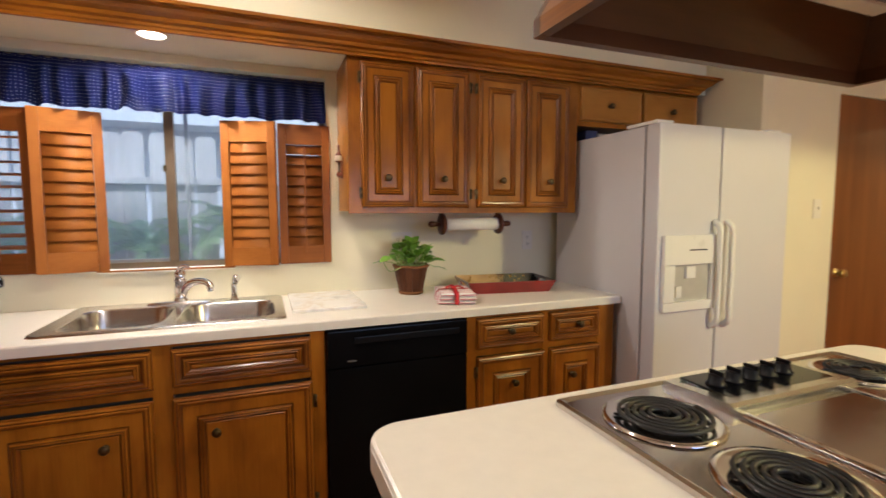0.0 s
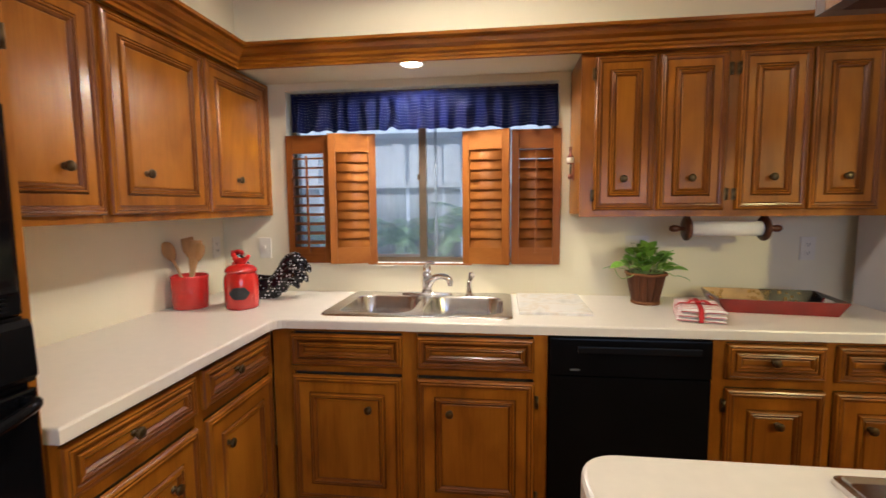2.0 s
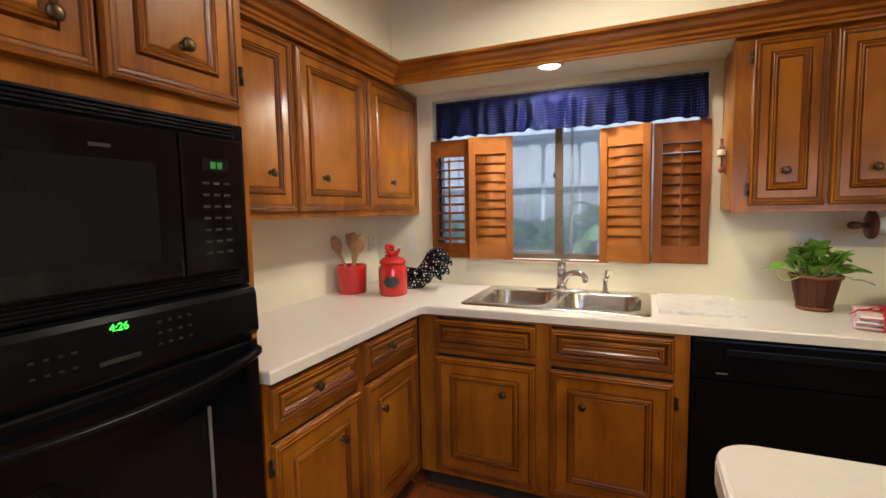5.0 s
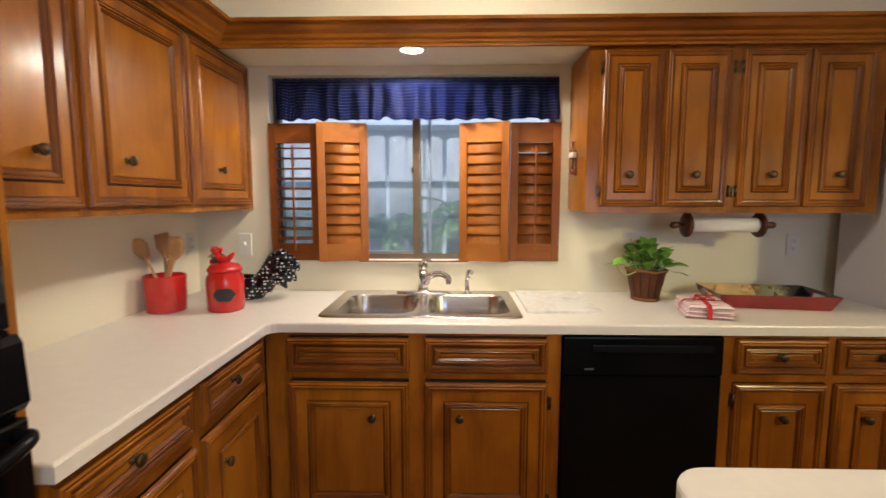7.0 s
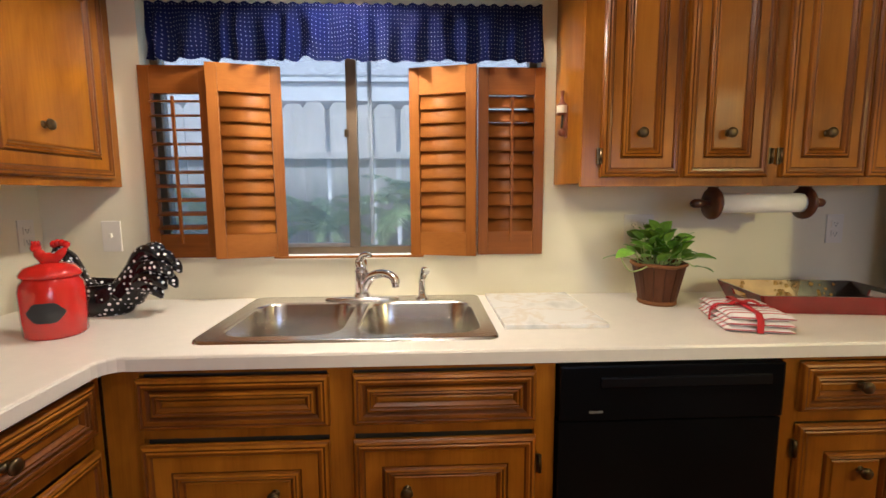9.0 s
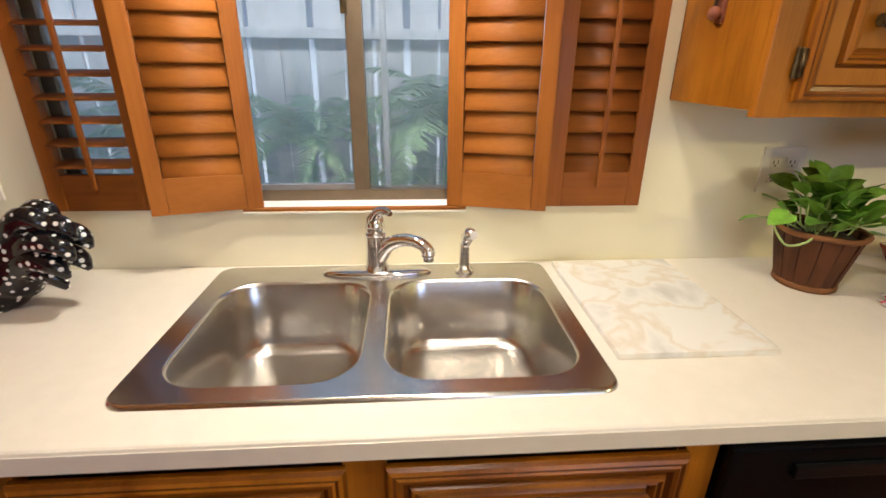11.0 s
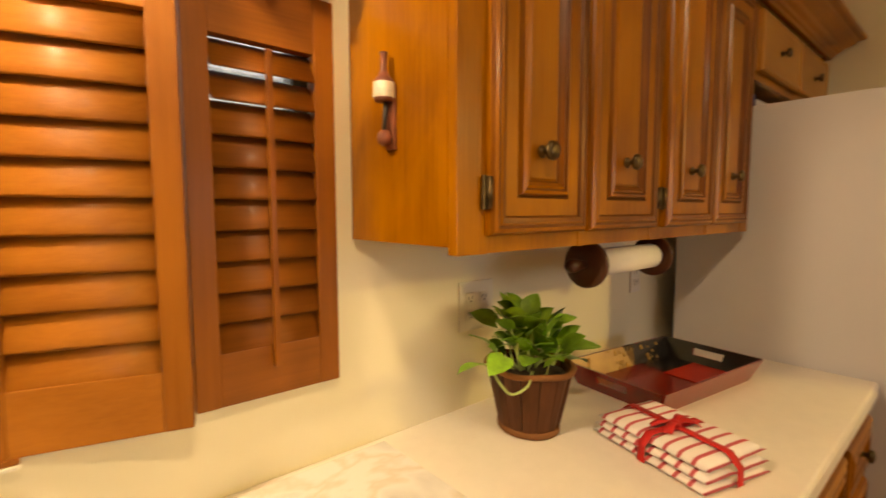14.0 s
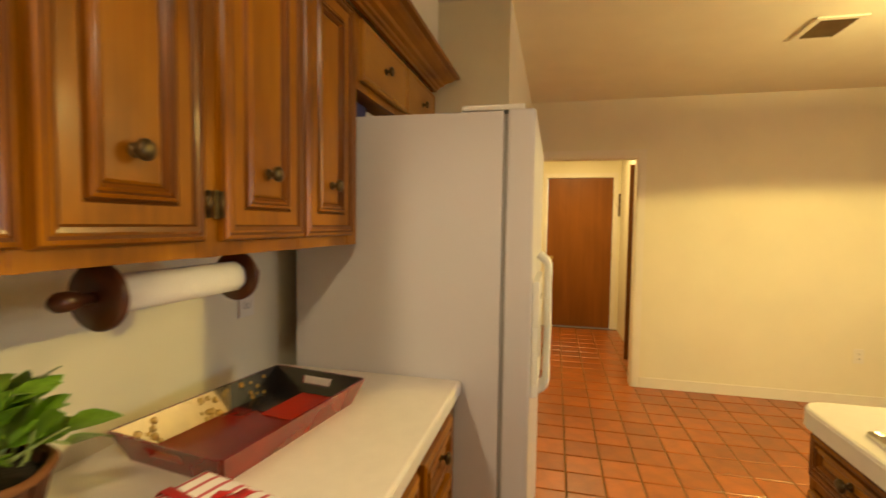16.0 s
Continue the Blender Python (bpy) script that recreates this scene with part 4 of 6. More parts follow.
# ---- sink ----
sink = thing("kitchen_sink", (0.19, 2.57, 0.914), "stainless steel double-bowl sink set in the worktop", "sink")
RIM = 0.9215
bowls = [(-0.176, 2.345, 0.166, 2.738), (0.206, 2.345, 0.567, 2.738)]
deck = bmesh.new()
es = []
for lp in [round_rect(-0.218, 2.311, 0.598, 2.826, 0.03, 6, RIM)] + [round_rect(*b, 0.085, 8, RIM) for b in bowls]:
    vs = [deck.verts.new(p) for p in lp]
    es += [deck.edges.new((vs[i], vs[(i + 1) % len(vs)])) for i in range(len(vs))]
bmesh.ops.triangle_fill(deck, use_beauty=True, use_dissolve=False, edges=es, normal=(0, 0, 1))
loops(deck, [round_rect(-0.226, 2.303, 0.606, 2.834, 0.036, 6, 0.9145), round_rect(-0.224, 2.305, 0.604, 2.832, 0.035, 6, 0.9195), round_rect(-0.220, 2.309, 0.600, 2.828, 0.032, 6, RIM + 0.001), round_rect(-0.218, 2.311, 0.598, 2.826, 0.03, 6, RIM)])
bmesh.ops.remove_doubles(deck, verts=deck.verts, dist=1e-5)
part("deck", deck, STEEL, sink)
for b in bowls:
    bm = bmesh.new()
    cx, cy = (b[0] + b[2]) / 2, (b[1] + b[3]) / 2
    rings = []
    for ins, z, r in ((0, RIM, 0.085), (0.003, RIM - 0.002, 0.084), (0.006, RIM - 0.008, 0.083), (0.014, 0.80, 0.080), (0.020, 0.765, 0.078), (0.032, 0.748, 0.070), (0.055, 0.741, 0.055), (0.10, 0.738, 0.045)):
        rings.append(round_rect(b[0] + ins, b[1] + ins, b[2] - ins, b[3] - ins, r, 8, z))
    n = len(rings[0])
    rings.append([Vector((cx + 0.047 * math.cos(t), cy + 0.047 * math.sin(t), 0.7365)) for t in ((math.atan2(p.y - cy, p.x - cx)) for p in rings[-1])])
    loops(bm, rings)
    bowl = part("bowl", bm, STEEL, sink)
    dr = bmesh.new()
    lathe(dr, [(0.049, 0.7372), (0.046, 0.739), (0.038, 0.737), (0.034, 0.725), (0.018, 0.722), (0.016, 0.728), (0.006, 0.731)], 24, pose(cx, cy, 0), False, True)
    for k in range(8):
        t = 2 * math.pi * k / 8
        box(dr, (cx + 0.025 * math.cos(t) - 0.003, cy + 0.025 * math.sin(t) - 0.003, 0.7235), (cx + 0.025 * math.cos(t) + 0.003, cy + 0.025 * math.sin(t) + 0.003, 0.7245), 0, 1)
    part("drain", dr, [CHROME, SLOT], bowl, "chrome strainer drain")

fau = thing("kitchen_faucet", (0.175, 2.785, RIM), "chrome single-lever kitchen faucet on the sink deck", "faucet")
FXc, FYc = 0.172, 2.783
bp_ = bmesh.new()
lathe(bp_, [(0.066, RIM), (0.066, RIM + 0.005), (0.060, RIM + 0.010), (0.02, RIM + 0.013)], 40, pose(FXc, FYc, 0) @ Matrix.Diagonal((2.05, 0.46, 1, 1)))
part("base_plate", bp_, CHROME, fau)
bd = bmesh.new()
lathe(bd, [(0.030, RIM + 0.010), (0.0265, RIM + 0.03), (0.0255, RIM + 0.07), (0.0255, RIM + 0.098), (0.0270, RIM + 0.101), (0.0270, RIM + 0.105), (0.0245, RIM + 0.107)], 24, pose(FXc, FYc, 0))
part("body", bd, CHROME, fau)
hl = bmesh.new()
lathe(hl, [(0.0245, RIM + 0.107), (0.025, RIM + 0.125), (0.021, RIM + 0.145), (0.012, RIM + 0.156), (0.003, RIM + 0.159)], 24, pose(FXc, FYc, 0))
tube(hl, smooth_path([(FXc - 0.004, FYc - 0.006, RIM + 0.140), (FXc + 0.008, FYc - 0.014, RIM + 0.162), (FXc + 0.026, FYc - 0.026, RIM + 0.170), (FXc + 0.040, FYc - 0.040, RIM + 0.166)]), [0.015, 0.015, 0.0145, 0.014, 0.0135, 0.013, 0.0125, 0.012, 0.0115, 0.011, 0.0105, 0.010, 0.0095, 0.009, 0.0085, 0.008, 0.0075, 0.007, 0.006], 12)
part("lever", hl, CHROME, fau)
sp = bmesh.new()
spts = smooth_path([(FXc + 0.008, FYc - 0.005, RIM + 0.045), (FXc + 0.034, FYc - 0.018, RIM + 0.084), (FXc + 0.070, FYc - 0.034, RIM + 0.100), (FXc + 0.104, FYc - 0.050, RIM + 0.098), (FXc + 0.124, FYc - 0.058, RIM + 0.084), (FXc + 0.127, FYc - 0.060, RIM + 0.070)])
tube(sp, spts, [0.020 - 0.005 * min(1, i / (len(spts) * 0.5)) + 0.003 * max(0, i / len(spts) - 0.7) / 0.3 for i in range(len(spts))], 14)
lathe(sp, [(0.013, RIM + 0.056), (0.013, RIM + 0.072)], 16, pose(FXc + 0.127, FYc - 0.060, 0))
part("spout", sp, CHROME, fau)
spr = thing("side_sprayer", (0.392, 2.783, RIM), "chrome side sprayer in its holder beside the faucet", "sprayer")
sb = bmesh.new()
lathe(sb, [(0.024, RIM), (0.023, RIM + 0.006), (0.015, RIM + 0.010), (0.0145, RIM + 0.018)], 20, pose(0.392, 2.783, 0))
part("holder", sb, CHROME, spr)
sb = bmesh.new()
lathe(sb, [(0.012 + (0.002 if k % 2 else 0), RIM + 0.016 + 0.0065 * k) for k in range(10)], 16, pose(0.392, 2.783, 0))
part("grip", sb, CHROME, spr)
sb = bmesh.new()
tube(sb, [(0.397, 2.786, RIM + 0.075), (0.399, 2.783, RIM + 0.092), (0.405, 2.774, RIM + 0.104), (0.412, 2.762, RIM + 0.104)], [0.013, 0.017, 0.017, 0.012], 14)
part("head", sb, CHROME, spr)

# ---- dishwasher ----
dw = thing("dishwasher", (1.04, 2.23, 0), "black built-in dishwasher under the worktop", "dishwasher")
part("tub", boxes(((0.742, 2.262, 0.10), (1.343, 2.82, 0.868))), BLMATT, dw)
part("door", boxes(((0.745, 2.222, 0.16), (1.340, 2.2615, 0.715)), bevel=0.005), BLACK, dw)
part("control_panel", boxes(((0.745, 2.217, 0.720), (1.340, 2.2615, 0.868)), bevel=0.006), BLACK, dw)
part("handle", boxes(((0.85, 2.209, 0.812), (1.30, 2.2165, 0.838)), bevel=0.003), BLMATT, dw)
part("indicator", boxes(((0.822, 2.2155, 0.741), (0.858, 2.2175, 0.747))), WHITEP, dw, "pale printed mark")
part("kick_plate", boxes(((0.745, 2.25, 0.01), (1.340, 2.262, 0.155)), bevel=0.002), BLMATT, dw)

# ---- refrigerator ----
fx0, fx1, ft = 2.190, 3.068, 1.726
fg = thing("refrigerator", (2.63, 2.42, 0), "white side-by-side refrigerator with an ice and water dispenser", "refrigerator")
part("cabinet", boxes(((fx0, 2.110, 0.03), (fx1, 2.79, ft)), bevel=0.004), FRIDGE, fg)
part("gasket", boxes(((fx0 + 0.012, 2.099, 0.10), (fx1 - 0.012, 2.1095, ft - 0.008))), GREYPL, fg)
seam = 2.578
fd = part("freezer_door", boxes(((fx0, 2.018, 0.09), (seam - 0.004, 2.0985, ft + 0.004)), bevel=0.010), FRIDGE, fg)
rd = part("fridge_door", boxes(((seam + 0.004, 2.018, 0.09), (fx1, 2.0985, ft + 0.004)), bevel=0.010), FRIDGE, fg)
part("base_grille", boxes(((fx0 + 0.01, 2.07, 0.02), (fx1 - 0.01, 2.10, 0.088)), bevel=0.003), GREYPL, fg)
for hx in (fx0 + 0.05, fx1 - 0.09):
    part("hinge_cover", boxes(((hx - 0.04, 2.05, ft + 0.0045), (hx + 0.06, 2.24, ft + 0.022)), bevel=0.006), FRPLAS, fg)
for d, hx, s in ((fd, seam - 0.040, -1), (rd, seam + 0.040, 1)):
    h = bmesh.new()
    tube(h, smooth_path([(hx, 2.012, 1.285), (hx, 1.978, 1.250), (hx, 1.977, 1.17), (hx, 1.975, 1.03), (hx, 1.977, 0.89), (hx, 1.978, 0.81), (hx, 2.012, 0.775)]), 0.0135, 12)
    part("handle", h, FRPLAS, d, "white bowed handle")
dsp = bmesh.new()
a0, a1, c0, c1 = 2.218, 2.556, 0.868, 1.222
for p, q in (((a0, 1.997, 1.085), (a1, 2.0175, c1)), ((a0, 1.997, c0), (a1, 2.0175, 0.912)), ((a0, 1.997, 0.912), (2.285, 2.0175, 1.085)), ((2.515, 1.997, 0.912), (a1, 2.0175, 1.085))):
    box(dsp, p, q, 0.004)
dpart = part("dispenser", dsp, FRPLAS, fd, "white plastic dispenser surround")
part("dispenser_recess", boxes(((2.284, 2.0145, 0.911), (2.516, 2.0185, 1.086))), material("recess_plastic", (0.50, 0.48, 0.43), 0.5, vary=0.1, scale=10), fd)
for pa, pb in (((2.36, 2.003, 1.02), (2.42, 2.014, 1.075)), ((2.30, 2.003, 0.93), (2.335, 2.014, 0.985))):
    part("dispenser_paddle", boxes((pa, pb), bevel=0.003), FRPLAS, fd)
part("dispenser_keys", boxes(((2.37, 1.9955, 1.150), (2.48, 1.9975, 1.156))), PRINT, fd)
bx = solo("cereal_box", boxes(((2.24, 2.60, ft), (2.32, 2.74, ft + 0.062)), bevel=0.002), BLUEBOX, (2.28, 2.67, ft), "blue cardboard carton lying on the refrigerator", "box")
solo("box", boxes(((2.33, 2.60, ft), (2.62, 2.76, ft + 0.050)), bevel=0.002), FRPLAS, (2.47, 2.68, ft), "white carton lying on the refrigerator", "box")

# ---- island with cooktop ----
IX0, IX1, IY0, IY1 = 0.698, 2.29, 0.56, 1.292
isl = thing("island_cabinet", (1.6, 0.9, 0), "honey-stained wooden kitchen island with drawers", "cabinet")
MN = Matrix.Translation((0, IY1 - 0.035, 0)) @ FRONT_N
base_carcass(isl, MN, -(IX1 - 0.03), -(IX0 + 0.04), IY1 - IY0 - 0.07, [(-(IX1 - 0.03), -2.235), (-1.885, -1.845), (-1.505, -1.465), (-1.125, -1.085), (-0.775, -(IX0 + 0.04))], [(0.862, 0.874), (0.690, 0.724), (TOE, 0.13)])
for x0, x1 in ((-2.238, -1.882), (-1.848, -1.502), (-1.468, -1.122), (-1.088, -0.772)):
    front("drawer", isl, MN, x0, 0.725, x1, 0.858, 0.026, ((x0 + x1) / 2, 0.79))
    front("drawer", isl, MN, x0, 0.42, x1, 0.686, 0.05, ((x0 + x1) / 2, 0.55))
    front("drawer", isl, MN, x0, 0.125, x1, 0.405, 0.05, ((x0 + x1) / 2, 0.27))
cut = [Vector((p.x, p.y)) for p in round_rect(1.125, 0.715, 2.055, 1.225, 0.01, 2)]
iw = thing("island_worktop", (1.6, 0.9, CB), "cream laminate island worktop with rounded corners", "worktop")
part("top", slab([Vector((p.x, p.y)) for p in round_rect(IX0, IY0, IX1, IY1, 0.075, 8)], [cut], CB - 0.012, CT, 0.008), LAMI, iw)
part("edge_band", boxes(((IX0 + 0.076, IY1 + 0.0002, CB - 0.012), (IX1 - 0.076, IY1 + 0.002, CT - 0.008)), bevel=0.0006), LAMI, iw)
part("edge_band", boxes(((IX0 - 0.002, IY0 + 0.076, CB - 0.012), (IX0 - 0.0002, IY1 - 0.076, CT - 0.008)), bevel=0.0006), LAMI, iw)

ck = thing("electric_cooktop", (1.59, 0.97, CT), "stainless steel electric cooktop with black coil burners", "cooktop")
KX0, KX1, KY0, KY1 = 1.105, 2.075, 0.70, 1.245
pan = bmesh.new()
loops(pan, [round_rect(KX0, KY0, KX1, KY1, 0.015, 3, CT + 0.001), round_rect(KX0 + 0.002, KY0 + 0.002, KX1 - 0.002, KY1 - 0.002, 0.015, 3, CT + 0.010), round_rect(KX0 + 0.010, KY0 + 0.010, KX1 - 0.010, KY1 - 0.010, 0.012, 3, CT + 0.013), round_rect(KX0 + 0.020, KY0 + 0.020, KX1 - 0.020, KY1 - 0.020, 0.01, 3, CT + 0.008)], True, True, True, smooth=False)
bmesh.ops.recalc_face_normals(pan, faces=pan.faces)
part("tray", pan, POLISH, ck)
part("centre_plate", boxes(((1.425, KY0 + 0.03, CT + 0.0085), (1.755, 1.025, CT + 0.014)), bevel=0.003), POLISH, ck, "polished steel griddle cover")
part("divider", boxes(((1.405, KY0 + 0.03, CT + 0.0085), (1.420, 1.045, CT + 0.018)), bevel=0.003), CHROME, ck)
part("divider", boxes(((1.760, KY0 + 0.03, CT + 0.0085), (1.775, 1.045, CT + 0.018)), bevel=0.003), CHROME, ck)
cbx = bmesh.new()
loops(cbx, [[(x, y, z) for y, z in ((1.042, CT + 0.0085), (1.042, CT + 0.026), (1.052, CT + 0.031), (1.218, CT + 0.022), (1.222, CT + 0.0085))] for x in (1.395, 1.800)], True, True, True, smooth=False)
bmesh.ops.recalc_face_normals(cbx, faces=cbx.faces)
part("control_box", cbx, STEEL, ck)
part("control_face", boxes(((1.43, 1.075, CT + 0.024), (1.775, 1.205, CT + 0.030)), bevel=0.002), BLGLASS, ck)
for k in range(5):
    kb = bmesh.new()
    kx, ky = 1.468 + 0.056 * k, 1.14
    lathe(kb, [(0.022, CT + 0.030), (0.021, CT + 0.034), (0.017, CT + 0.036), (0.0165, CT + 0.050), (0.014, CT + 0.053), (0.004, CT + 0.054)], 18, pose(kx, ky, 0))
    box(kb, (kx - 0.0035, ky - 0.017, CT + 0.050), (kx + 0.0035, ky + 0.017, CT + 0.062), 0.0015)
    part("control_knob", kb, BLMATT, ck)


def burner(cx, cy, R):
    dp = bmesh.new()
    lathe(dp, [(R + 0.020, CT + 0.0088), (R + 0.018, CT + 0.014), (R + 0.008, CT + 0.013), (R - 0.004, CT + 0.0105), (R * 0.5, CT + 0.0098), (0.012, CT + 0.0094)], 40, pose(cx, cy, 0), False, True)
    d = part("drip_pan", dp, CHROME, ck, "chrome drip pan")
    co = bmesh.new()
    turns = 5 if R > 0.08 else 4
    pts = []
    for i in range(turns * 20 + 1):
        t = i / 20
        r = 0.018 + (R - 0.022) * t / turns
        pts.append((cx + r * math.cos(2 * math.pi * t), cy + r * math.sin(2 * math.pi * t), CT + 0.0205))
    tube(co, pts, 0.0046, 6)
    part("coil", co, COIL, d, "black spiral heating coil")
    for a in (30, 150, 270):
        s = bmesh.new()
        box(s, (0.012, -0.0015, CT + 0.012), (R - 0.002, 0.0015, CT + 0.0165))
        part("coil_support", s, COIL, d, m=pose(cx, cy, 0, 0, 0, a))


burner(1.252, 1.085, 0.094)
burner(1.256, 0.845, 0.090)
burner(1.925, 1.105, 0.080)
burner(1.925, 0.848, 0.094)

# ---- hood over the island ----
hood = thing("range_hood", (1.5, 0.9, 1.635), "dark wooden island range hood with an open underside", "hood")
hx0, hx1, hy0, hy1, hz = 0.98, 1.885, 0.60, 1.142, 1.635
def hood_side(p, q, n, mats):
    """A side that leans inwards, from p to q at its foot; n points outwards. All but its outer face are coloured
    darker, for the shade inside the hood.
    """
    p, q, n = Vector((*p, hz)), Vector((*q, hz)), Vector((*n, 0))
    d = (q - p).normalized()
    bm = bmesh.new()
    rise = Vector((0, 0, 0.415))
    foot = [p, q, q - n * 0.02, p - n * 0.02]
    lip = [v + Vector((0, 0, 0.03)) for v in foot]
    k = 0.17
    head = [p + d * k - n * k + rise, q - d * k - n * k + rise, q - d * k - n * (k + 0.02) + rise, p + d * k - n * (k + 0.02) + rise]
    loops(bm, [foot, lip, head], True, True, True, smooth=False)
    bmesh.ops.recalc_face_normals(bm, faces=bm.faces)
    bm.normal_update()
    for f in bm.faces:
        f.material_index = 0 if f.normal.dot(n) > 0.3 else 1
    part("side_panel", bm, mats, hood)


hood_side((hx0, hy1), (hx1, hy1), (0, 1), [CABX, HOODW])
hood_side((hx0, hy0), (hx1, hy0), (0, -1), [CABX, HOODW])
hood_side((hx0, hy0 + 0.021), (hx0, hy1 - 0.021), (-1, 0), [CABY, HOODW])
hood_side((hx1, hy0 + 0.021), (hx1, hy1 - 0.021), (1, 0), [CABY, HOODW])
g0, g1 = 0.075, 0.115
part("inner_trim", boxes(((hx0 + g0, hy0 + g0, 1.765), (hx1 - g0, hy0 + g1, 1.772)), ((hx0 + g0, hy1 - g1, 1.765), (hx1 - g0, hy1 - g0, 1.772)), ((hx0 + g0, hy0 + g1, 1.765), (hx0 + g1, hy1 - g1, 1.772)), ((hx1 - g1, hy0 + g1, 1.765), (hx1 - g0, hy1 - g1, 1.772))), TRIM, hood, "pale inner trim")
part("filter", boxes(((hx0 + g1, hy0 + g1, 1.773), (hx1 - g1, hy1 - g1, 1.80))), GREYMET, hood, "grey metal filter")
part("flue_cover", boxes(((1.19, 0.80, 2.071), (1.68, 0.95, CEILING - 0.001)), bevel=0.003), HOODW, hood)
part("top", boxes(((hx0 + 0.17, hy0 + 0.17, 2.051), (hx1 - 0.17, hy1 - 0.17, 2.070))), HOODW, hood)

# ---- doors and far things ----
def slab_door(name, m, w, h, label, knob_side, knob_z=0.95):
    d = tagged(new(name), label, "door", kind="structure")
    d.matrix_basis = m
    d.location = m.translation
    bm = boxes(((0, -0.018, 0.008), (w, 0.018, h)), bevel=0.002)
    bmesh.ops.transform(bm, matrix=m, verts=bm.verts)
    ob = new("door_leaf", to_mesh("door_leaf", bm, DOORW))
    ob.parent, ob.matrix_parent_inverse = d, m.inverted()
    kb = bmesh.new()
    x = 0.06 if knob_side < 0 else w - 0.06
    lathe(kb, [(0.03, 0.018), (0.028, 0.022), (0.010, 0.026), (0.010, 0.045), (0.024, 0.052), (0.027, 0.065), (0.020, 0.075), (0.005, 0.078)], 18, m @ pose(x, 0, knob_z, 90))
    o = new("door_knob", to_mesh("door_knob", kb, BRASS))
    o.parent, o.matrix_parent_inverse = d, m.inverted()
    for hz_ in (0.25, 1.0, 1.8):
        hbm = boxes(((w - 0.004, -0.024, hz_ - 0.045), (w + 0.008, -0.012, hz_ + 0.045)), bevel=0.002) if knob_side < 0 else boxes(((-0.008, -0.024, hz_ - 0.045), (0.004, -0.012, hz_ + 0.045)), bevel=0.002)
        bmesh.ops.transform(hbm, matrix=m, verts=hbm.verts)
        o = new("hinge", to_mesh("hinge", hbm, BRASS))
        o.parent, o.matrix_parent_inverse = d, m.inverted()
    return d


slab_door("door_1", pose(3.763, 2.212, 0), 0.804, 2.026, "closed flush wooden door with a brass knob", -1)
slab_door("door_2", pose(HX + 0.02, 2.070, 0, 0, 0, -90), 0.85, 2.045, "closed flush veneered wooden door at the end of the hall", -1)
dc = boxes(((HX - 0.012, 2.075, 0), (HX - 0.001, 2.13, 2.11)), ((HX - 0.012, 1.160, 0), (HX - 0.001, 1.215, 2.11)), ((HX - 0.0115, 1.215, 2.05), (HX - 0.001, 2.075, 2.11)), bevel=0.002)
structure("trim_hall_door", dc, TRIM, "cream painted door casing", "door casing")
structure("threshold", boxes(((HX - 0.05, 1.225, 0.0), (HX + 0.0, 2.065, 0.008)), bevel=0.002), ALUL, "pale metal threshold strip", "threshold")
cd = solo("closet_door", boxes(((5.86, 1.128, 0.02), (5.895, 1.235, 2.02)), bevel=0.002), DOORW, (5.88, 1.18, 0.02), "open folded wooden closet door in the hall", "door")
shelf = thing("closet_shelves", (5.85, 0.75, 0), "tall dark closet shelves seen in the hall", "shelf")
part("back_panel", boxes(((5.30, 0.52, 0.0), (6.40, 0.535, 2.1))), HOODW, shelf)
for k in range(7):
    part("shelf_board", boxes(((5.30, 0.536, 0.2 + k * 0.27), (6.40, 0.99, 0.222 + k * 0.27)), bevel=0.002), HOODW, shelf)
hk = thing("key_rack", (HX - 0.02, 1.10, 1.4), "small wooden key rack with keys on the hall wall", "key rack")
part("board", boxes(((HX - 0.014, 1.125, 1.53), (HX - 0.001, 1.15, 1.83)), bevel=0.003), HOODW, hk)
kk = bmesh.new()
tube(kk, smooth_path([(HX - 0.015, 1.14, 1.70), (HX - 0.035, 1.16, 1.66), (HX - 0.03, 1.19, 1.70)]), 0.006, 6)
part("keys", kk, CHROME, hk)

vent = thing("ceiling_vent", (3.78, 0.56, CEILING), "brown metal ceiling air vent with a pale frame", "vent")
part("frame", boxes(((3.63, 0.45, CEILING - 0.012), (3.93, 0.48, CEILING - 0.001)), ((3.63, 0.65, CEILING - 0.012), (3.93, 0.68, CEILING - 0.001)), ((3.63, 0.4805, CEILING - 0.012), (3.66, 0.6495, CEILING - 0.001)), ((3.90, 0.4805, CEILING - 0.012), (3.93, 0.6495, CEILING - 0.001)), bevel=0.003), TRIM, vent)
part("backing", boxes(((3.6605, 0.4805, CEILING - 0.003), (3.8995, 0.6495, CEILING - 0.001))), SLOT, vent)
for k in range(8):
    part("slat", boxes(((-0.119, -0.009, -0.0007), (0.119, 0.009, 0.0007))), VENTM, vent, m=pose(3.78, 0.495 + k * 0.020, CEILING - 0.009, 40))


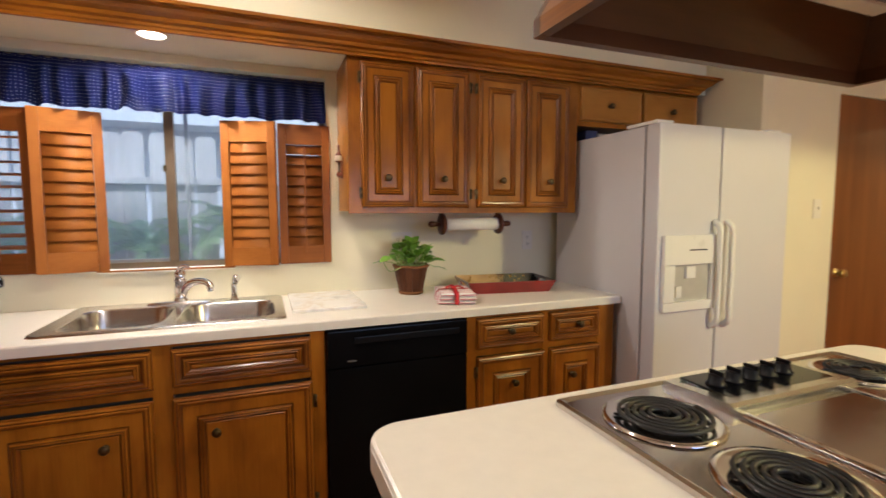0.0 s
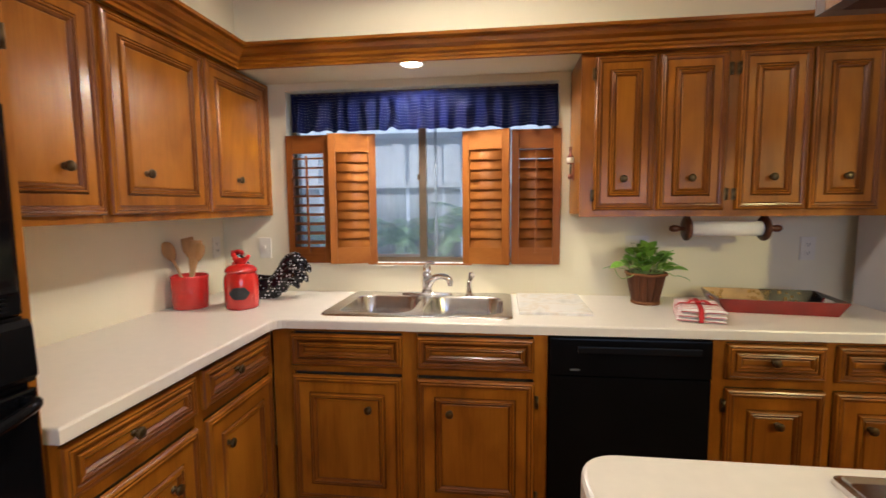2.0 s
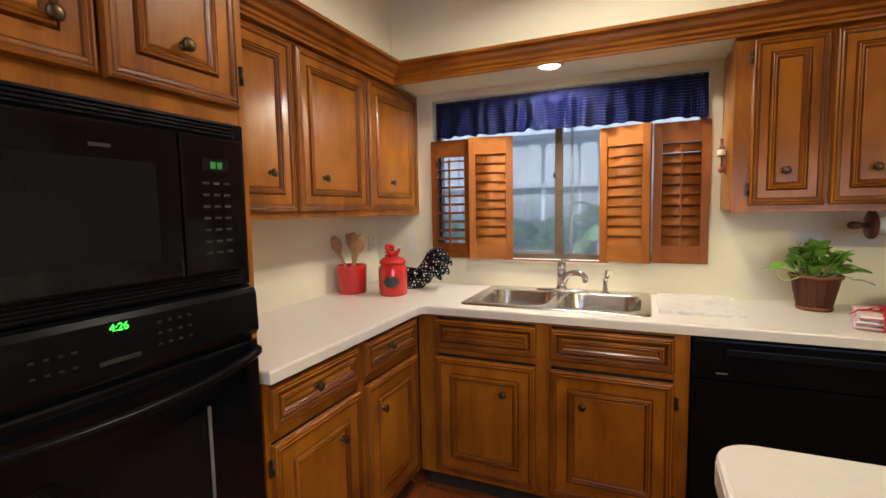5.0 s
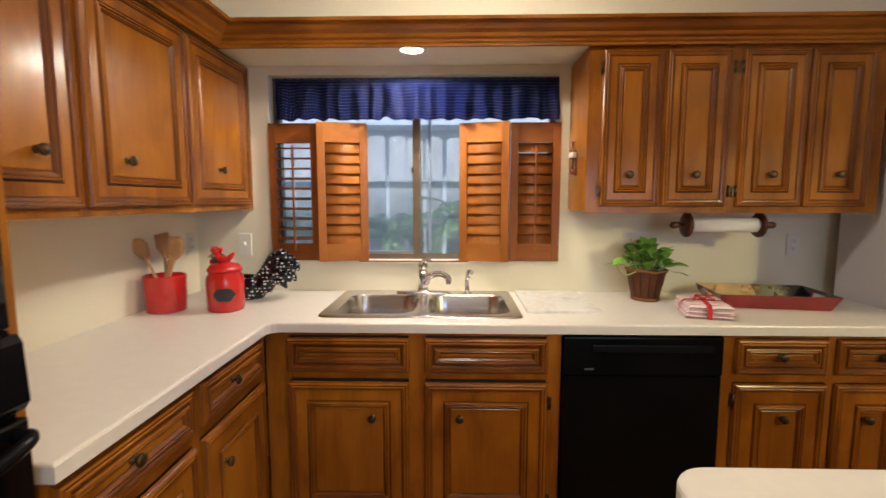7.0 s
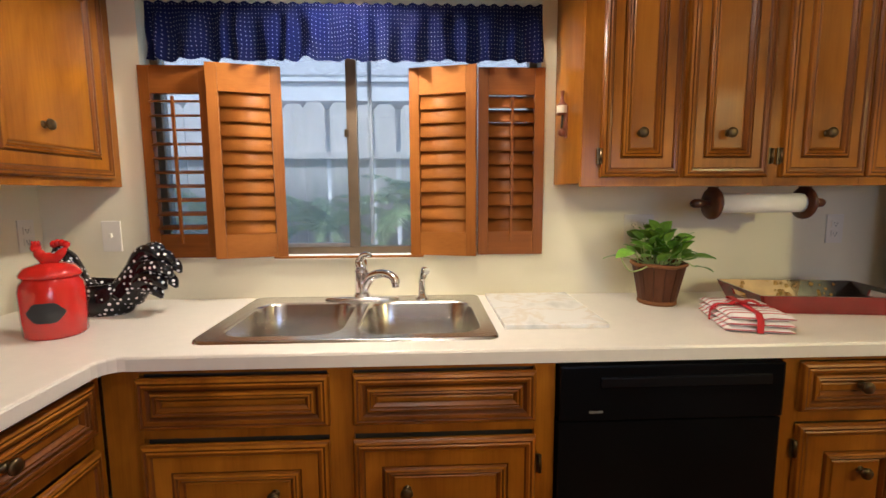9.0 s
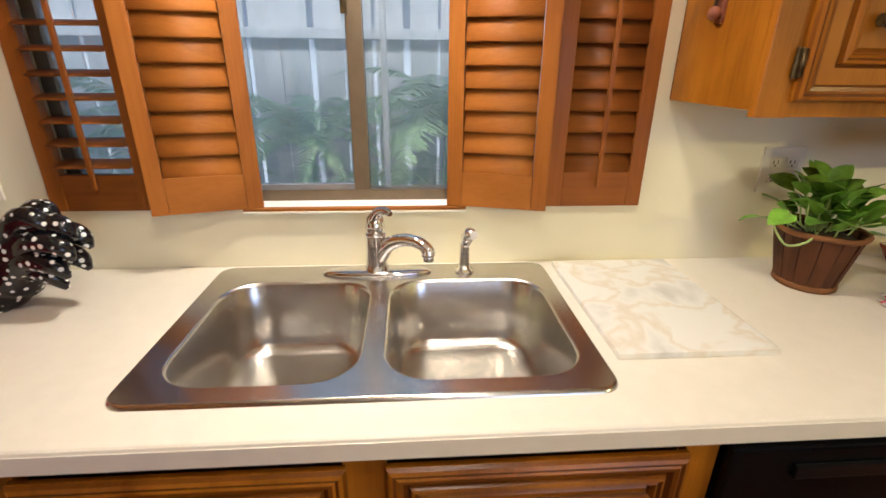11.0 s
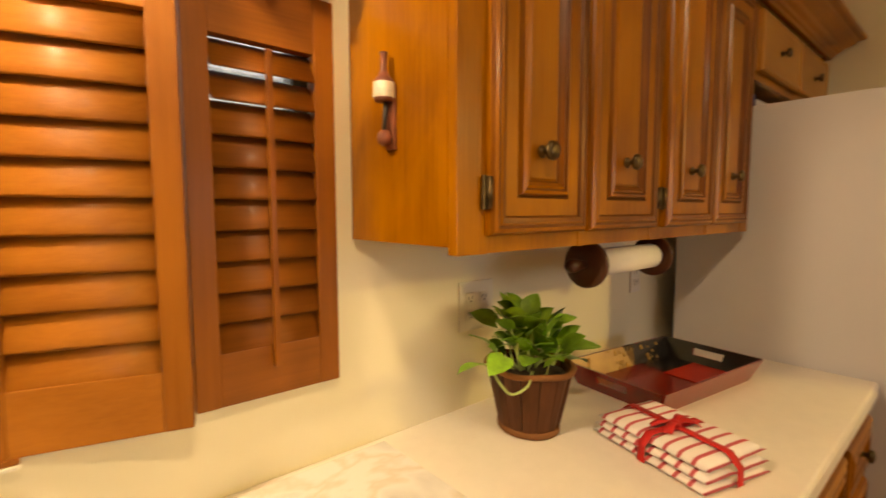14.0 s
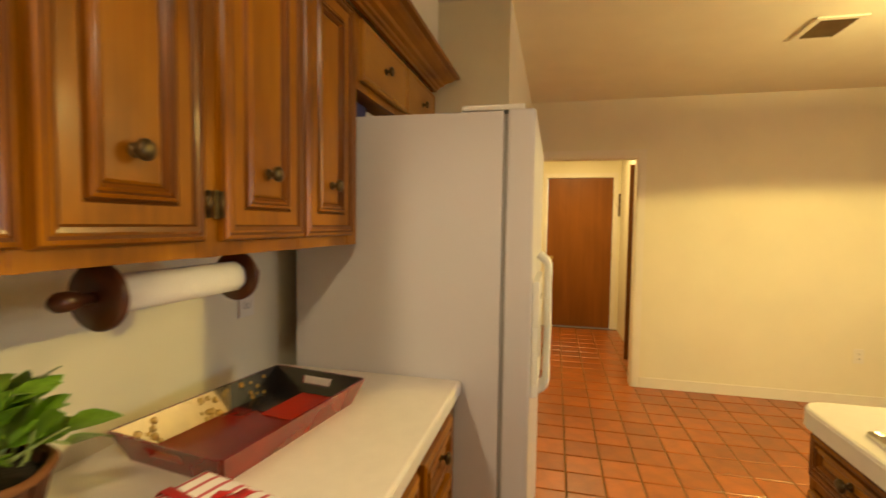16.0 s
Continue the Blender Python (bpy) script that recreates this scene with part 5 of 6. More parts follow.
def plate(name, m, w, h, kind, label):
    """A wall plate facing -y in its own frame."""
    t = thing(name, m.translation, label, "outlet" if kind == "outlet" else "switch")
    part("plate", boxes(((-w / 2, -0.006, -h / 2), (w / 2, -0.0005, h / 2)), bevel=0.002), PLATE, t, m=m)
    n = max(1, round(w / 0.07)) if kind != "double" else 2
    for k in range(n):
        cx = (k - (n - 1) / 2) * 0.046
        if kind == "switch":
            part("toggle", boxes(((cx - 0.005, -0.016, -0.004), (cx + 0.005, -0.006, 0.012)), bevel=0.002), PLATE, t, m=m)
            continue
        for z in (-0.02, 0.02):
            part("socket", boxes(((cx - 0.016, -0.0085, z - 0.013), (cx + 0.016, -0.006, z + 0.013)), bevel=0.003), PLATE, t, m=m)
            part("slots", boxes(((cx - 0.007, -0.0092, z - 0.003), (cx - 0.005, -0.0084, z + 0.006)), ((cx + 0.005, -0.0092, z - 0.003), (cx + 0.007, -0.0084, z + 0.006)), ((cx - 0.002, -0.0092, z - 0.010), (cx + 0.002, -0.0084, z - 0.006))), SLOT, t, m=m)
    return t


plate("light_switch", pose(-0.752, YB, 1.155), 0.068, 0.113, "switch", "ivory light switch on the wall beside the window")
plate("wall_outlet", pose(XL, 2.785, 1.165, 0, 0, 90), 0.068, 0.113, "outlet", "ivory wall outlet over the side counter")
plate("wall_outlet", pose(1.235, YB, 1.162), 0.114, 0.120, "double", "ivory double wall outlet behind the potted plant")
plate("wall_outlet", pose(2.025, YB, 1.160), 0.068, 0.113, "outlet", "ivory wall outlet under the wall cabinet")
plate("light_switch", pose(3.60, 2.19, 1.345), 0.070, 0.113, "switch", "ivory light switch beside the wooden door")
plate("wall_outlet", pose(XR, -0.38, 0.40, 0, 0, -90), 0.070, 0.113, "outlet", "ivory wall outlet low on the dining wall")

# ---- things on the worktop ----
solo("marble_board", boxes(((0.632, 2.392, CT), (0.940, 2.822, CT + 0.014)), bevel=0.003), MARBLE, (0.78, 2.6, CT), "white marble pastry board with tan veins", "board")


def lathe_thing(bm, prof, m, n=32, squash=(1, 1), cap1=True):
    return lathe(bm, prof, n, m, True, cap1, squash)


# red crock with spoons
crx, cry = -0.898, 2.412
crock = thing("utensil_crock", (crx, cry, CT), "glossy red ceramic utensil crock", "crock")
bm = bmesh.new()
lathe(bm, [(0.073, CT), (0.077, CT + 0.004), (0.079, CT + 0.05), (0.080, CT + 0.12), (0.082, CT + 0.140), (0.083, CT + 0.150), (0.080, CT + 0.154), (0.075, CT + 0.151), (0.073, CT + 0.14), (0.071, CT + 0.02), (0.02, CT + 0.012)], 36, pose(crx, cry, 0))
part("pot", bm, RED, crock)
part("label_plaque", boxes(((-0.028, -0.004, 0.055), (0.028, 0.001, 0.078)), bevel=0.003), RED, crock, "raised red label plaque", m=pose(crx + 0.030, cry - 0.0735, CT, 0, 0, 22))


def spoon(m, kind, label):
    t = thing("wooden_spoon", m.translation, label, "spoon", "spoons in the red crock")
    h = bmesh.new()
    tube(h, [(0, 0, 0), (0, 0, 0.12), (0.001, 0, 0.23)], [0.006, 0.0065, 0.0075], 8)
    part("handle", h, SPOON, t, m=m)
    b = bmesh.new()
    if kind == "spoon":
        lathe(b, [(0.006, 0.215), (0.020, 0.232), (0.030, 0.258), (0.032, 0.280), (0.024, 0.303), (0.008, 0.314)], 16, squash=(1.0, 0.34))
    else:
        loops(b, [[(-0.008, -0.004, 0.215), (0.008, -0.004, 0.215), (0.008, 0.004, 0.215), (-0.008, 0.004, 0.215)], [(-0.028, -0.004, 0.25), (0.028, -0.004, 0.25), (0.028, 0.004, 0.25), (-0.028, 0.004, 0.25)], [(-0.030, -0.003, 0.305), (0.022, -0.003, 0.315), (0.022, 0.003, 0.315), (-0.030, 0.003, 0.305)]], True, True, True)
    part("bowl", b, SPOON, t, m=m)


spoon(pose(crx + 0.02, cry, CT + 0.018, 0, -22, 15), "spoon", "long wooden spoon leaning in the red crock")
spoon(pose(crx + 0.005, cry + 0.02, CT + 0.018, -6, -2, 40), "spatula", "wooden spatula standing in the red crock")
spoon(pose(crx - 0.02, cry - 0.01, CT + 0.018, 0, 22, -12), "spoon", "wooden spoon leaning in the red crock")
spoon(pose(crx - 0.012, cry - 0.02, CT + 0.018, 8, 13, 25), "spatula", "pale wooden spatula leaning in the red crock")

# red canister with a rooster-shaped lid
cnx, cny = -0.650, 2.432
can = thing("canister", (cnx, cny, CT), "glossy red ceramic canister with a chalkboard oval and a bird finial", "canister")
bm = bmesh.new()
lathe(bm, [(0.068, CT), (0.074, CT + 0.006), (0.076, CT + 0.05), (0.077, CT + 0.13), (0.073, CT + 0.150), (0.066, CT + 0.160), (0.065, CT + 0.168)], 14, pose(cnx, cny, 0, 0, 0, 10))
part("pot", bm, RED, can)
bm = bmesh.new()
lathe(bm, [(0.069, CT + 0.1685), (0.072, CT + 0.174), (0.069, CT + 0.182), (0.058, CT + 0.196), (0.030, CT + 0.205), (0.010, CT + 0.208)], 28, pose(cnx, cny, 0))
lid = part("lid", bm, RED, can)
bm = bmesh.new()
tube(bm, smooth_path([(cnx - 0.030, cny, CT + 0.238), (cnx - 0.018, cny, CT + 0.222), (cnx + 0.004, cny, CT + 0.216), (cnx + 0.024, cny, CT + 0.224), (cnx + 0.046, cny, CT + 0.246)], 5), [0.011, 0.013, 0.014, 0.014, 0.014, 0.015, 0.017, 0.018, 0.019, 0.019, 0.018, 0.017, 0.016, 0.015, 0.013, 0.012, 0.012, 0.011, 0.010, 0.008, 0.005], 12)
lathe(bm, [(0.003, -0.013), (0.011, -0.007), (0.0135, 0), (0.011, 0.008), (0.003, 0.013)], 12, pose(cnx - 0.033, cny, CT + 0.246))
for k in range(3):
    tube(bm, [(cnx - 0.040 + 0.008 * k, cny, CT + 0.254), (cnx - 0.042 + 0.009 * k, cny, CT + 0.268)], [0.005, 0.002], 6)
part("finial", bm, RED, lid, "red bird-shaped finial")
bm = bmesh.new()
ca = radians(-68)
rings = []
for s in (1.0, 0.5, 0.02):
    ring = []
    for i in range(28):
        t = 2 * math.pi * i / 28
        wob = 1 + 0.05 * math.cos(6 * t)
        u, w = 0.044 * s * wob * math.cos(t), 0.029 * s * wob * math.sin(t)
        ang = ca + u / 0.077
        ring.append((cnx + 0.0778 * math.cos(ang), cny + 0.0778 * math.sin(ang), CT + 0.077 + w))
    rings.append(ring)
loops(bm, rings, True, False, True)
part("chalk_oval", bm, CHALK, can, "black chalkboard oval")

# black and white rooster dish: a low hollow body, a raised neck and a bushy drooping tail
rx_, ry_ = -0.668, 2.672
bm = bmesh.new()
belly = []
for z, a, b in ((0.0, 0.088, 0.062), (0.010, 0.098, 0.070), (0.045, 0.116, 0.080), (0.085, 0.122, 0.082), (0.108, 0.116, 0.076), (0.112, 0.106, 0.068), (0.095, 0.096, 0.060), (0.050, 0.080, 0.050)):
    belly.append([(a * math.cos(t) - 0.01, b * math.sin(t), z + 0.012 * math.cos(t) ** 2 * (z > 0.08)) for t in (2 * math.pi * i / 32 for i in range(32))])
loops(bm, belly, True, True, True)
neck = smooth_path([(-0.085, 0, 0.060), (-0.118, 0, 0.105), (-0.128, 0, 0.155), (-0.138, 0, 0.195), (-0.150, 0, 0.214)], 5)
tube(bm, neck, [0.060 - 0.036 * (i / (len(neck) - 1)) for i in range(len(neck))], 18)
lathe(bm, [(0.002, -0.028), (0.020, -0.018), (0.027, 0), (0.021, 0.018), (0.002, 0.027)], 16, pose(-0.154, 0, 0.216))
tail = smooth_path([(0.080, 0, 0.070), (0.118, 0, 0.120), (0.150, 0, 0.170), (0.180, 0, 0.196)], 5)
tube(bm, tail, [0.058 - 0.016 * (i / (len(tail) - 1)) for i in range(len(tail))], 18)
for k, (x0, z0, x1, z1, yy) in enumerate(((0.13, 0.17, 0.205, 0.226, -0.020), (0.13, 0.17, 0.190, 0.232, 0.020), (0.15, 0.16, 0.240, 0.206, -0.004), (0.14, 0.14, 0.246, 0.170, -0.026), (0.14, 0.14, 0.240, 0.176, 0.026), (0.12, 0.10, 0.226, 0.128, -0.030), (0.12, 0.10, 0.222, 0.122, 0.026), (0.11, 0.08, 0.196, 0.092, -0.012))):
    plume = smooth_path([(x0, yy * 0.5, z0), ((x0 + x1) / 2, yy * 0.9, (z0 + z1) / 2 + 0.022), (x1, yy, z1), (x1 + 0.022, yy, z1 - 0.030)], 4)
    tube(bm, plume, [0.024 * (1 - (i / (len(plume) - 1)) ** 3) + 0.005 for i in range(len(plume))], 10)
n_body = len(bm.faces)
tube(bm, [(-0.176, 0, 0.216), (-0.192, 0, 0.211), (-0.206, 0, 0.202)], [0.012, 0.008, 0.001], 8)
n_beak = len(bm.faces)
for k in range(4):
    lathe(bm, [(0.002, -0.014), (0.011, -0.004), (0.011, 0.007), (0.003, 0.016)], 10, pose(-0.178 + 0.016 * k, 0, 0.245 + 0.005 * (k in (1, 2))))
for k in (-1, 1):
    lathe(bm, [(0.002, -0.018), (0.009, -0.010), (0.007, 0.006), (0.002, 0.012)], 10, pose(-0.182, 0.006 * k, 0.188))
bm.faces.ensure_lookup_table()
for q_, f in enumerate(bm.faces):
    f.smooth = True
    f.material_index = 0 if q_ < n_body else (2 if q_ < n_beak else 1)
bmesh.ops.transform(bm, matrix=pose(rx_, ry_, CT, 0, 0, -10) @ Matrix.Diagonal((1.0, 1.0, 0.93, 1)), verts=bm.verts)
solo("rooster_dish", bm, [SPECKLE, RED, LACTAN], (rx_, ry_, CT), "glossy black ceramic rooster dish with white spots", "figurine")

# potted pothos
ppx, ppy = 1.232, 2.690
plant = thing("potted_plant", (ppx, ppy, CT), "green pothos in a dark wooden stave pot on the worktop", "plant")
NS = 14
for k in range(NS):
    a0_, a1_ = 2 * math.pi * (k + 0.03) / NS, 2 * math.pi * (k + 0.97) / NS
    sbm = bmesh.new()
    rings = []
    wob = random.uniform(-0.0015, 0.0015)
    for r, z in ((0.060 + wob, 0.010), (0.086 + wob, 0.142 + random.uniform(-0.003, 0.003))):
        rings.append([(q * math.cos(t), 1.12 * q * math.sin(t), z) for q, t in ((r, a0_), (r + 0.001, (a0_ + a1_) / 2), (r, a1_), (r - 0.008, a1_), (r - 0.008, a0_))])
    loops(sbm, rings, True, True, True, smooth=False)
    bmesh.ops.recalc_face_normals(sbm, faces=sbm.faces)
    part("stave", sbm, STAVE, plant, m=pose(ppx, ppy, CT))
bm = bmesh.new()
tube(bm, [(0.088 * math.cos(t), 0.098 * math.sin(t), 0.143 + 0.002 * math.sin(5 * t)) for t in (2 * math.pi * i / 36 for i in range(37))], 0.0065, 8)
part("rim", bm, BARK, plant, m=pose(ppx, ppy, CT))
bm = bmesh.new()
lathe(bm, [(0.060, 0), (0.064, 0.004), (0.064, 0.014), (0.060, 0.016)], 28, Matrix.Diagonal((1, 1.12, 1, 1)))
part("base_ring", bm, BARK, plant, m=pose(ppx, ppy, CT))
bm = bmesh.new()
lathe(bm, [(0.078, 0.128), (0.05, 0.136), (0.01, 0.140)], 24, Matrix.Diagonal((1, 1.12, 1, 1)), False, True)
part("soil", bm, SOIL, plant, m=pose(ppx, ppy, CT))


def leaf_mesh(seed, s):
    rnd = random.Random(seed)
    bm = bmesh.new()
    n = 7
    rows_ = []
    for i in range(n + 1):
        t = i / n
        w = s * 0.44 * (math.sin(math.pi * min(1, (t * 0.90 + 0.10))) ** 0.75) * (1 - 0.25 * t)
        y = s * t
        z = -0.42 * s * t * t + 0.12 * s * t
        curl = 0.22 * s
        pts = [(-w, y - (0.10 * s if i == 0 else 0), z + curl * 0.5 * (w / s)), (-w * 0.5, y, z + curl * 0.10), (0, y + (0.05 * s if i == 0 else 0), z - 0.02 * s), (w * 0.5, y, z + curl * 0.10), (w, y - (0.10 * s if i == 0 else 0), z + curl * 0.5 * (w / s))]
        rows_.append([bm.verts.new((p[0], p[1], p[2] + rnd.uniform(-0.012, 0.012) * s)) for p in pts])
    for a, b in zip(rows_, rows_[1:]):
        for i in range(4):
            bm.faces.new((a[i], a[i + 1], b[i + 1], b[i])).smooth = True
    return to_mesh("leaf", bm, LEAF)


LEAVES = [leaf_mesh(k, 0.044 + 0.007 * (k % 4)) for k in range(6)]
rl = random.Random(11)
for k in range(78):
    a = rl.uniform(0, 360)
    reach = rl.uniform(0.01, 0.085)
    rise = 0.160 + rl.uniform(0.0, 0.115) * (1 - 0.35 * reach / 0.085)
    cx, cy = reach * math.cos(radians(a)), reach * math.sin(radians(a)) * 0.9
    piece("leaf", LEAVES[k % 6], plant, pose(ppx + cx, ppy + cy, CT + rise, rl.uniform(15, 75), rl.uniform(-35, 35), a - 90 + rl.uniform(-40, 40)))
    if k % 2 == 0:
        bm = bmesh.new()
        tube(bm, smooth_path([(0.3 * cx, 0.3 * cy, 0.135), (0.8 * cx, 0.8 * cy, rise - 0.045), (cx, cy, rise)], 4), 0.0022, 5)
        part("stem", bm, STEM, plant, m=pose(ppx, ppy, CT))
for a, r, z in ((200, 0.12, 0.19), (172, 0.125, 0.165), (20, 0.12, 0.18), (-8, 0.125, 0.13), (35, 0.11, 0.21), (-30, 0.115, 0.17)):
    x, y = r * math.cos(radians(a)), r * math.sin(radians(a)) * 0.8
    bm = bmesh.new()
    tube(bm, smooth_path([(0.35 * x, 0.35 * y, 0.14), (0.75 * x, 0.75 * y, 0.155 + 0.4 * (z - 0.155)), (x, y, z)], 5), 0.0022, 6)
    part("stem", bm, STEM, plant, m=pose(ppx, ppy, CT))
    piece("leaf", LEAVES[3], plant, pose(ppx + x, ppy + y, CT + z, rl.uniform(-20, 15), rl.uniform(-20, 20), a - 90))
bm = bmesh.new()
tube(bm, smooth_path([(-0.05, -0.05, 0.15), (-0.09, -0.07, 0.135), (-0.125, -0.06, 0.125), (-0.145, -0.045, 0.15), (-0.15, -0.03, 0.175)], 6), 0.0026, 6)
part("trailing_stem", bm, STEM, plant, m=pose(ppx, ppy, CT))

# striped towels tied with a ribbon
tw = thing("folded_towels", (1.366, 2.432, CT), "folded red and white striped dish towels tied with red ribbon", "towels")
TWM = pose(1.366, 2.432, CT, 0, 0, -16)


def towel_layer(z0, z1, w, d, seed):
    bm = bmesh.new()
    uv = bm.loops.layers.uv.new("UVMap")
    nx, ny = 18, 18
    top = []
    h = (z1 - z0) / 2
    for side in (1, -1):
        g = []
        for j in range(ny + 1):
            r = []
            for i in range(nx + 1):
                u, v = 2 * i / nx - 1, 2 * j / ny - 1
                e = max(0, 1 - max(abs(u), abs(v)) ** 6) ** 0.5
                x = u * w / 2 * (1 + 0.02 * noise.noise((v * 2, seed, 1)))
                y = v * d / 2 * (1 + 0.02 * noise.noise((u * 2, seed, 2)))
                z = (z0 + z1) / 2 + side * h * e * (1 + 0.15 * noise.noise((u * 2, v * 2, seed)))
                pinch = math.exp(-(u / 0.12) ** 2) + math.exp(-(v / 0.12) ** 2)
                z -= 0.003 * min(1, pinch) * (side > 0) * (z1 > 0.03)
                r.append(bm.verts.new((x, y, z)))
            g.append(r)
        for j in range(ny):
            for i in range(nx):
                q = (g[j][i], g[j][i + 1], g[j + 1][i + 1], g[j + 1][i])
                f = bm.faces.new(q if side > 0 else tuple(reversed(q)))
                f.smooth = True
                ids = ((i, j), (i + 1, j), (i + 1, j + 1), (i, j + 1))
                for lp, (a, b) in zip(f.loops, ids if side > 0 else tuple(reversed(ids))):
                    lp[uv].uv = (a / nx + 0.13 * seed + 0.05 * side, b / ny)
    bmesh.ops.remove_doubles(bm, verts=bm.verts, dist=1e-4)
    return bm


for k, (z0, z1, w, d) in enumerate(((0.0, 0.016, 0.176, 0.262), (0.0145, 0.034, 0.172, 0.256), (0.032, 0.052, 0.168, 0.248))):
    part("towel", towel_layer(z0, z1, w, d, k + 1), STRIPE, tw, m=TWM @ pose(0.002 * k, 0.001 * k, 0, 0, 0, 1.5 * k))
rbm = bmesh.new()
for ax in (0, 1):
    L_ = (0.088, 0.131)[ax]
    sec = [(-L_ - 0.002, 0.002), (-L_ - 0.001, 0.034), (-L_ + 0.02, 0.053), (-0.02, 0.0535), (0.02, 0.0535), (L_ - 0.02, 0.053), (L_ + 0.001, 0.034), (L_ + 0.002, 0.002)]
    rings = []
    for s, z in sec:
        c = [(s, -0.009, z), (s, 0.009, z), (s, 0.009, z + 0.0015), (s, -0.009, z + 0.0015)]
        rings.append([(p[0], p[1], p[2]) if ax == 0 else (p[1], p[0], p[2] + 0.001) for p in c])
    loops(rbm, rings, True, True, True)
for a in (20, 160, 205, -30):
    d = Vector((math.cos(radians(a)), math.sin(radians(a)), 0))
    sd = Vector((-d.y, d.x, 0))
    pts = [(0.0, 0.055), (0.016, 0.066), (0.034, 0.064), (0.048, 0.056)]
    loops(rbm, [[tuple(d * s + sd * w_ + Vector((0, 0, z + e))) for w_, e in ((-0.008, 0), (0.008, 0.001), (0.008, 0.0025), (-0.008, 0.0015))] for s, z in pts], True, True, True)
lathe(rbm, [(0.003, 0.052), (0.011, 0.056), (0.012, 0.062), (0.004, 0.066)], 10)
bmesh.ops.recalc_face_normals(rbm, faces=rbm.faces)
part("ribbon", rbm, REDCLOTH, tw, "red ribbon tied in a bow", m=TWM)

# lacquered tray
tray = thing("serving_tray", (1.72, 2.62, CT), "lacquered red and black serving tray with gold flowers", "tray")
TRM = pose(1.735, 2.618, CT, 0, 0, -8)
tw_, td_, th_ = 0.235, 0.145, 0.062
bm = boxes(((-tw_ + 0.028, -td_ + 0.028, 0.0), (tw_ - 0.028, td_ - 0.028, 0.007)))
part("floor", bm, TRAYRED, tray, m=TRM)


def tray_side(a, b, n, mats, hole=False):
    """A sloping side from a to b at its foot, leaning outwards along n."""
    a, b, n = Vector(a), Vector(b), Vector(n)
    bm = bmesh.new()
    d = (b - a).normalized()
    L_ = (b - a).length
    def P(s, h, o):
        k = 0.026 * h
        spread = (s / L_ * 2 - 1) * 0.026 * h
        return a + d * (s + spread) + n * (k + o) + Vector((0, 0, th_ * h))
    cuts = [0, L_] if not hole else [0, L_ / 2 - 0.040, L_ / 2 + 0.040, L_]
    for s0, s1 in zip(cuts, cuts[1:]):
        spans = [(0, 1)] if not hole or s1 - s0 > 0.081 or s0 == 0 or s1 == L_ else [(0, 0.45), (0.78, 1)]
        for h0, h1 in spans:
            q = [P(s0, h0, 0), P(s1, h0, 0), P(s1, h1, 0), P(s0, h1, 0)]
            w = [P(s0, h0, 0.007), P(s1, h0, 0.007), P(s1, h1, 0.007), P(s0, h1, 0.007)]
            loops(bm, [q, w], True, True, True, mis=[1], smooth=False)
    bm.normal_update()
    bmesh.ops.recalc_face_normals(bm, faces=bm.faces)
    for f in bm.faces:
        f.material_index = 0 if f.normal.dot(n) < -0.5 else 1
    return part("side_wall", bm, mats, tray, m=TRM)


x_, y_ = tw_ - 0.028, td_ - 0.028
tray_side((-x_, -y_, 0), (x_, -y_, 0), (0, -1, 0), [TRAYRED, TRAYRED])
tray_side((-x_, y_, 0), (0.035, y_, 0), (0, 1, 0), [LACTAN, TRAYRED])
tray_side((0.035, y_, 0), (x_, y_, 0), (0, 1, 0), [LACBLK, TRAYRED])
tray_side((x_, -y_, 0), (x_, y_, 0), (1, 0, 0), [LACBLK, TRAYRED], True)
tray_side((-x_, -y_, 0), (-x_, y_, 0), (-1, 0, 0), [TRAYRED, TRAYRED], True)
part("black_panel", boxes(((0.06, -0.02, 0.0072), (x_ - 0.002, y_ - 0.002, 0.0082))), LACBLK, tray, m=TRM)
part("scarlet_panel", boxes(((0.045, -y_ + 0.002, 0.0084), (x_ - 0.004, 0.03, 0.0094))), LACBRT, tray, m=TRM)
rt = random.Random(5)
for cx, n_ in ((-0.17, 9), (-0.02, 10), (0.03, 5), (0.10, 4), (0.15, 4)):
    bm = bmesh.new()
    for k in range(n_):
        h = rt.uniform(0.15, 0.85)
        lathe(bm, [(rt.uniform(0.004, 0.009), 0), (0.002, 0.0006)], 7, TRM @ pose(cx + rt.uniform(-0.025, 0.025), y_ + 0.026 * h - 0.0012, th_ * h, 67))
    part("flower", bm, LACGOLD, tray, "gold painted flowers")

# paper towel holder under the cabinet
pth = thing("paper_towel_holder", (1.53, 2.66, 1.325), "turned walnut paper towel holder with a slim white roll", "paper towel holder")
py_, pz_ = 2.655, 1.268
for x0_, s in ((1.382, 1), (1.728, -1)):
    bm = bmesh.new()
    lathe(bm, [(0.02, 0), (0.052, 0.001), (0.056, 0.006), (0.056, 0.014), (0.052, 0.019), (0.02, 0.020)], 28, pose(x0_, py_, pz_, 0, 90 * s, 0))
    box(bm, (x0_ + (0.002 if s > 0 else -0.018), py_ - 0.018, pz_ + 0.045), (x0_ + (0.018 if s > 0 else -0.002), py_ + 0.018, 1.3245))
    part("end_disc", bm, DARKW, pth)
    bm = bmesh.new()
    lathe(bm, [(0.010, 0), (0.010, 0.018), (0.013, 0.024), (0.016, 0.040), (0.015, 0.055), (0.008, 0.064), (0.002, 0.066)], 16, pose(x0_, py_, pz_, 0, -90 * s, 0))
    part("finial", bm, DARKW, pth)
bm = bmesh.new()
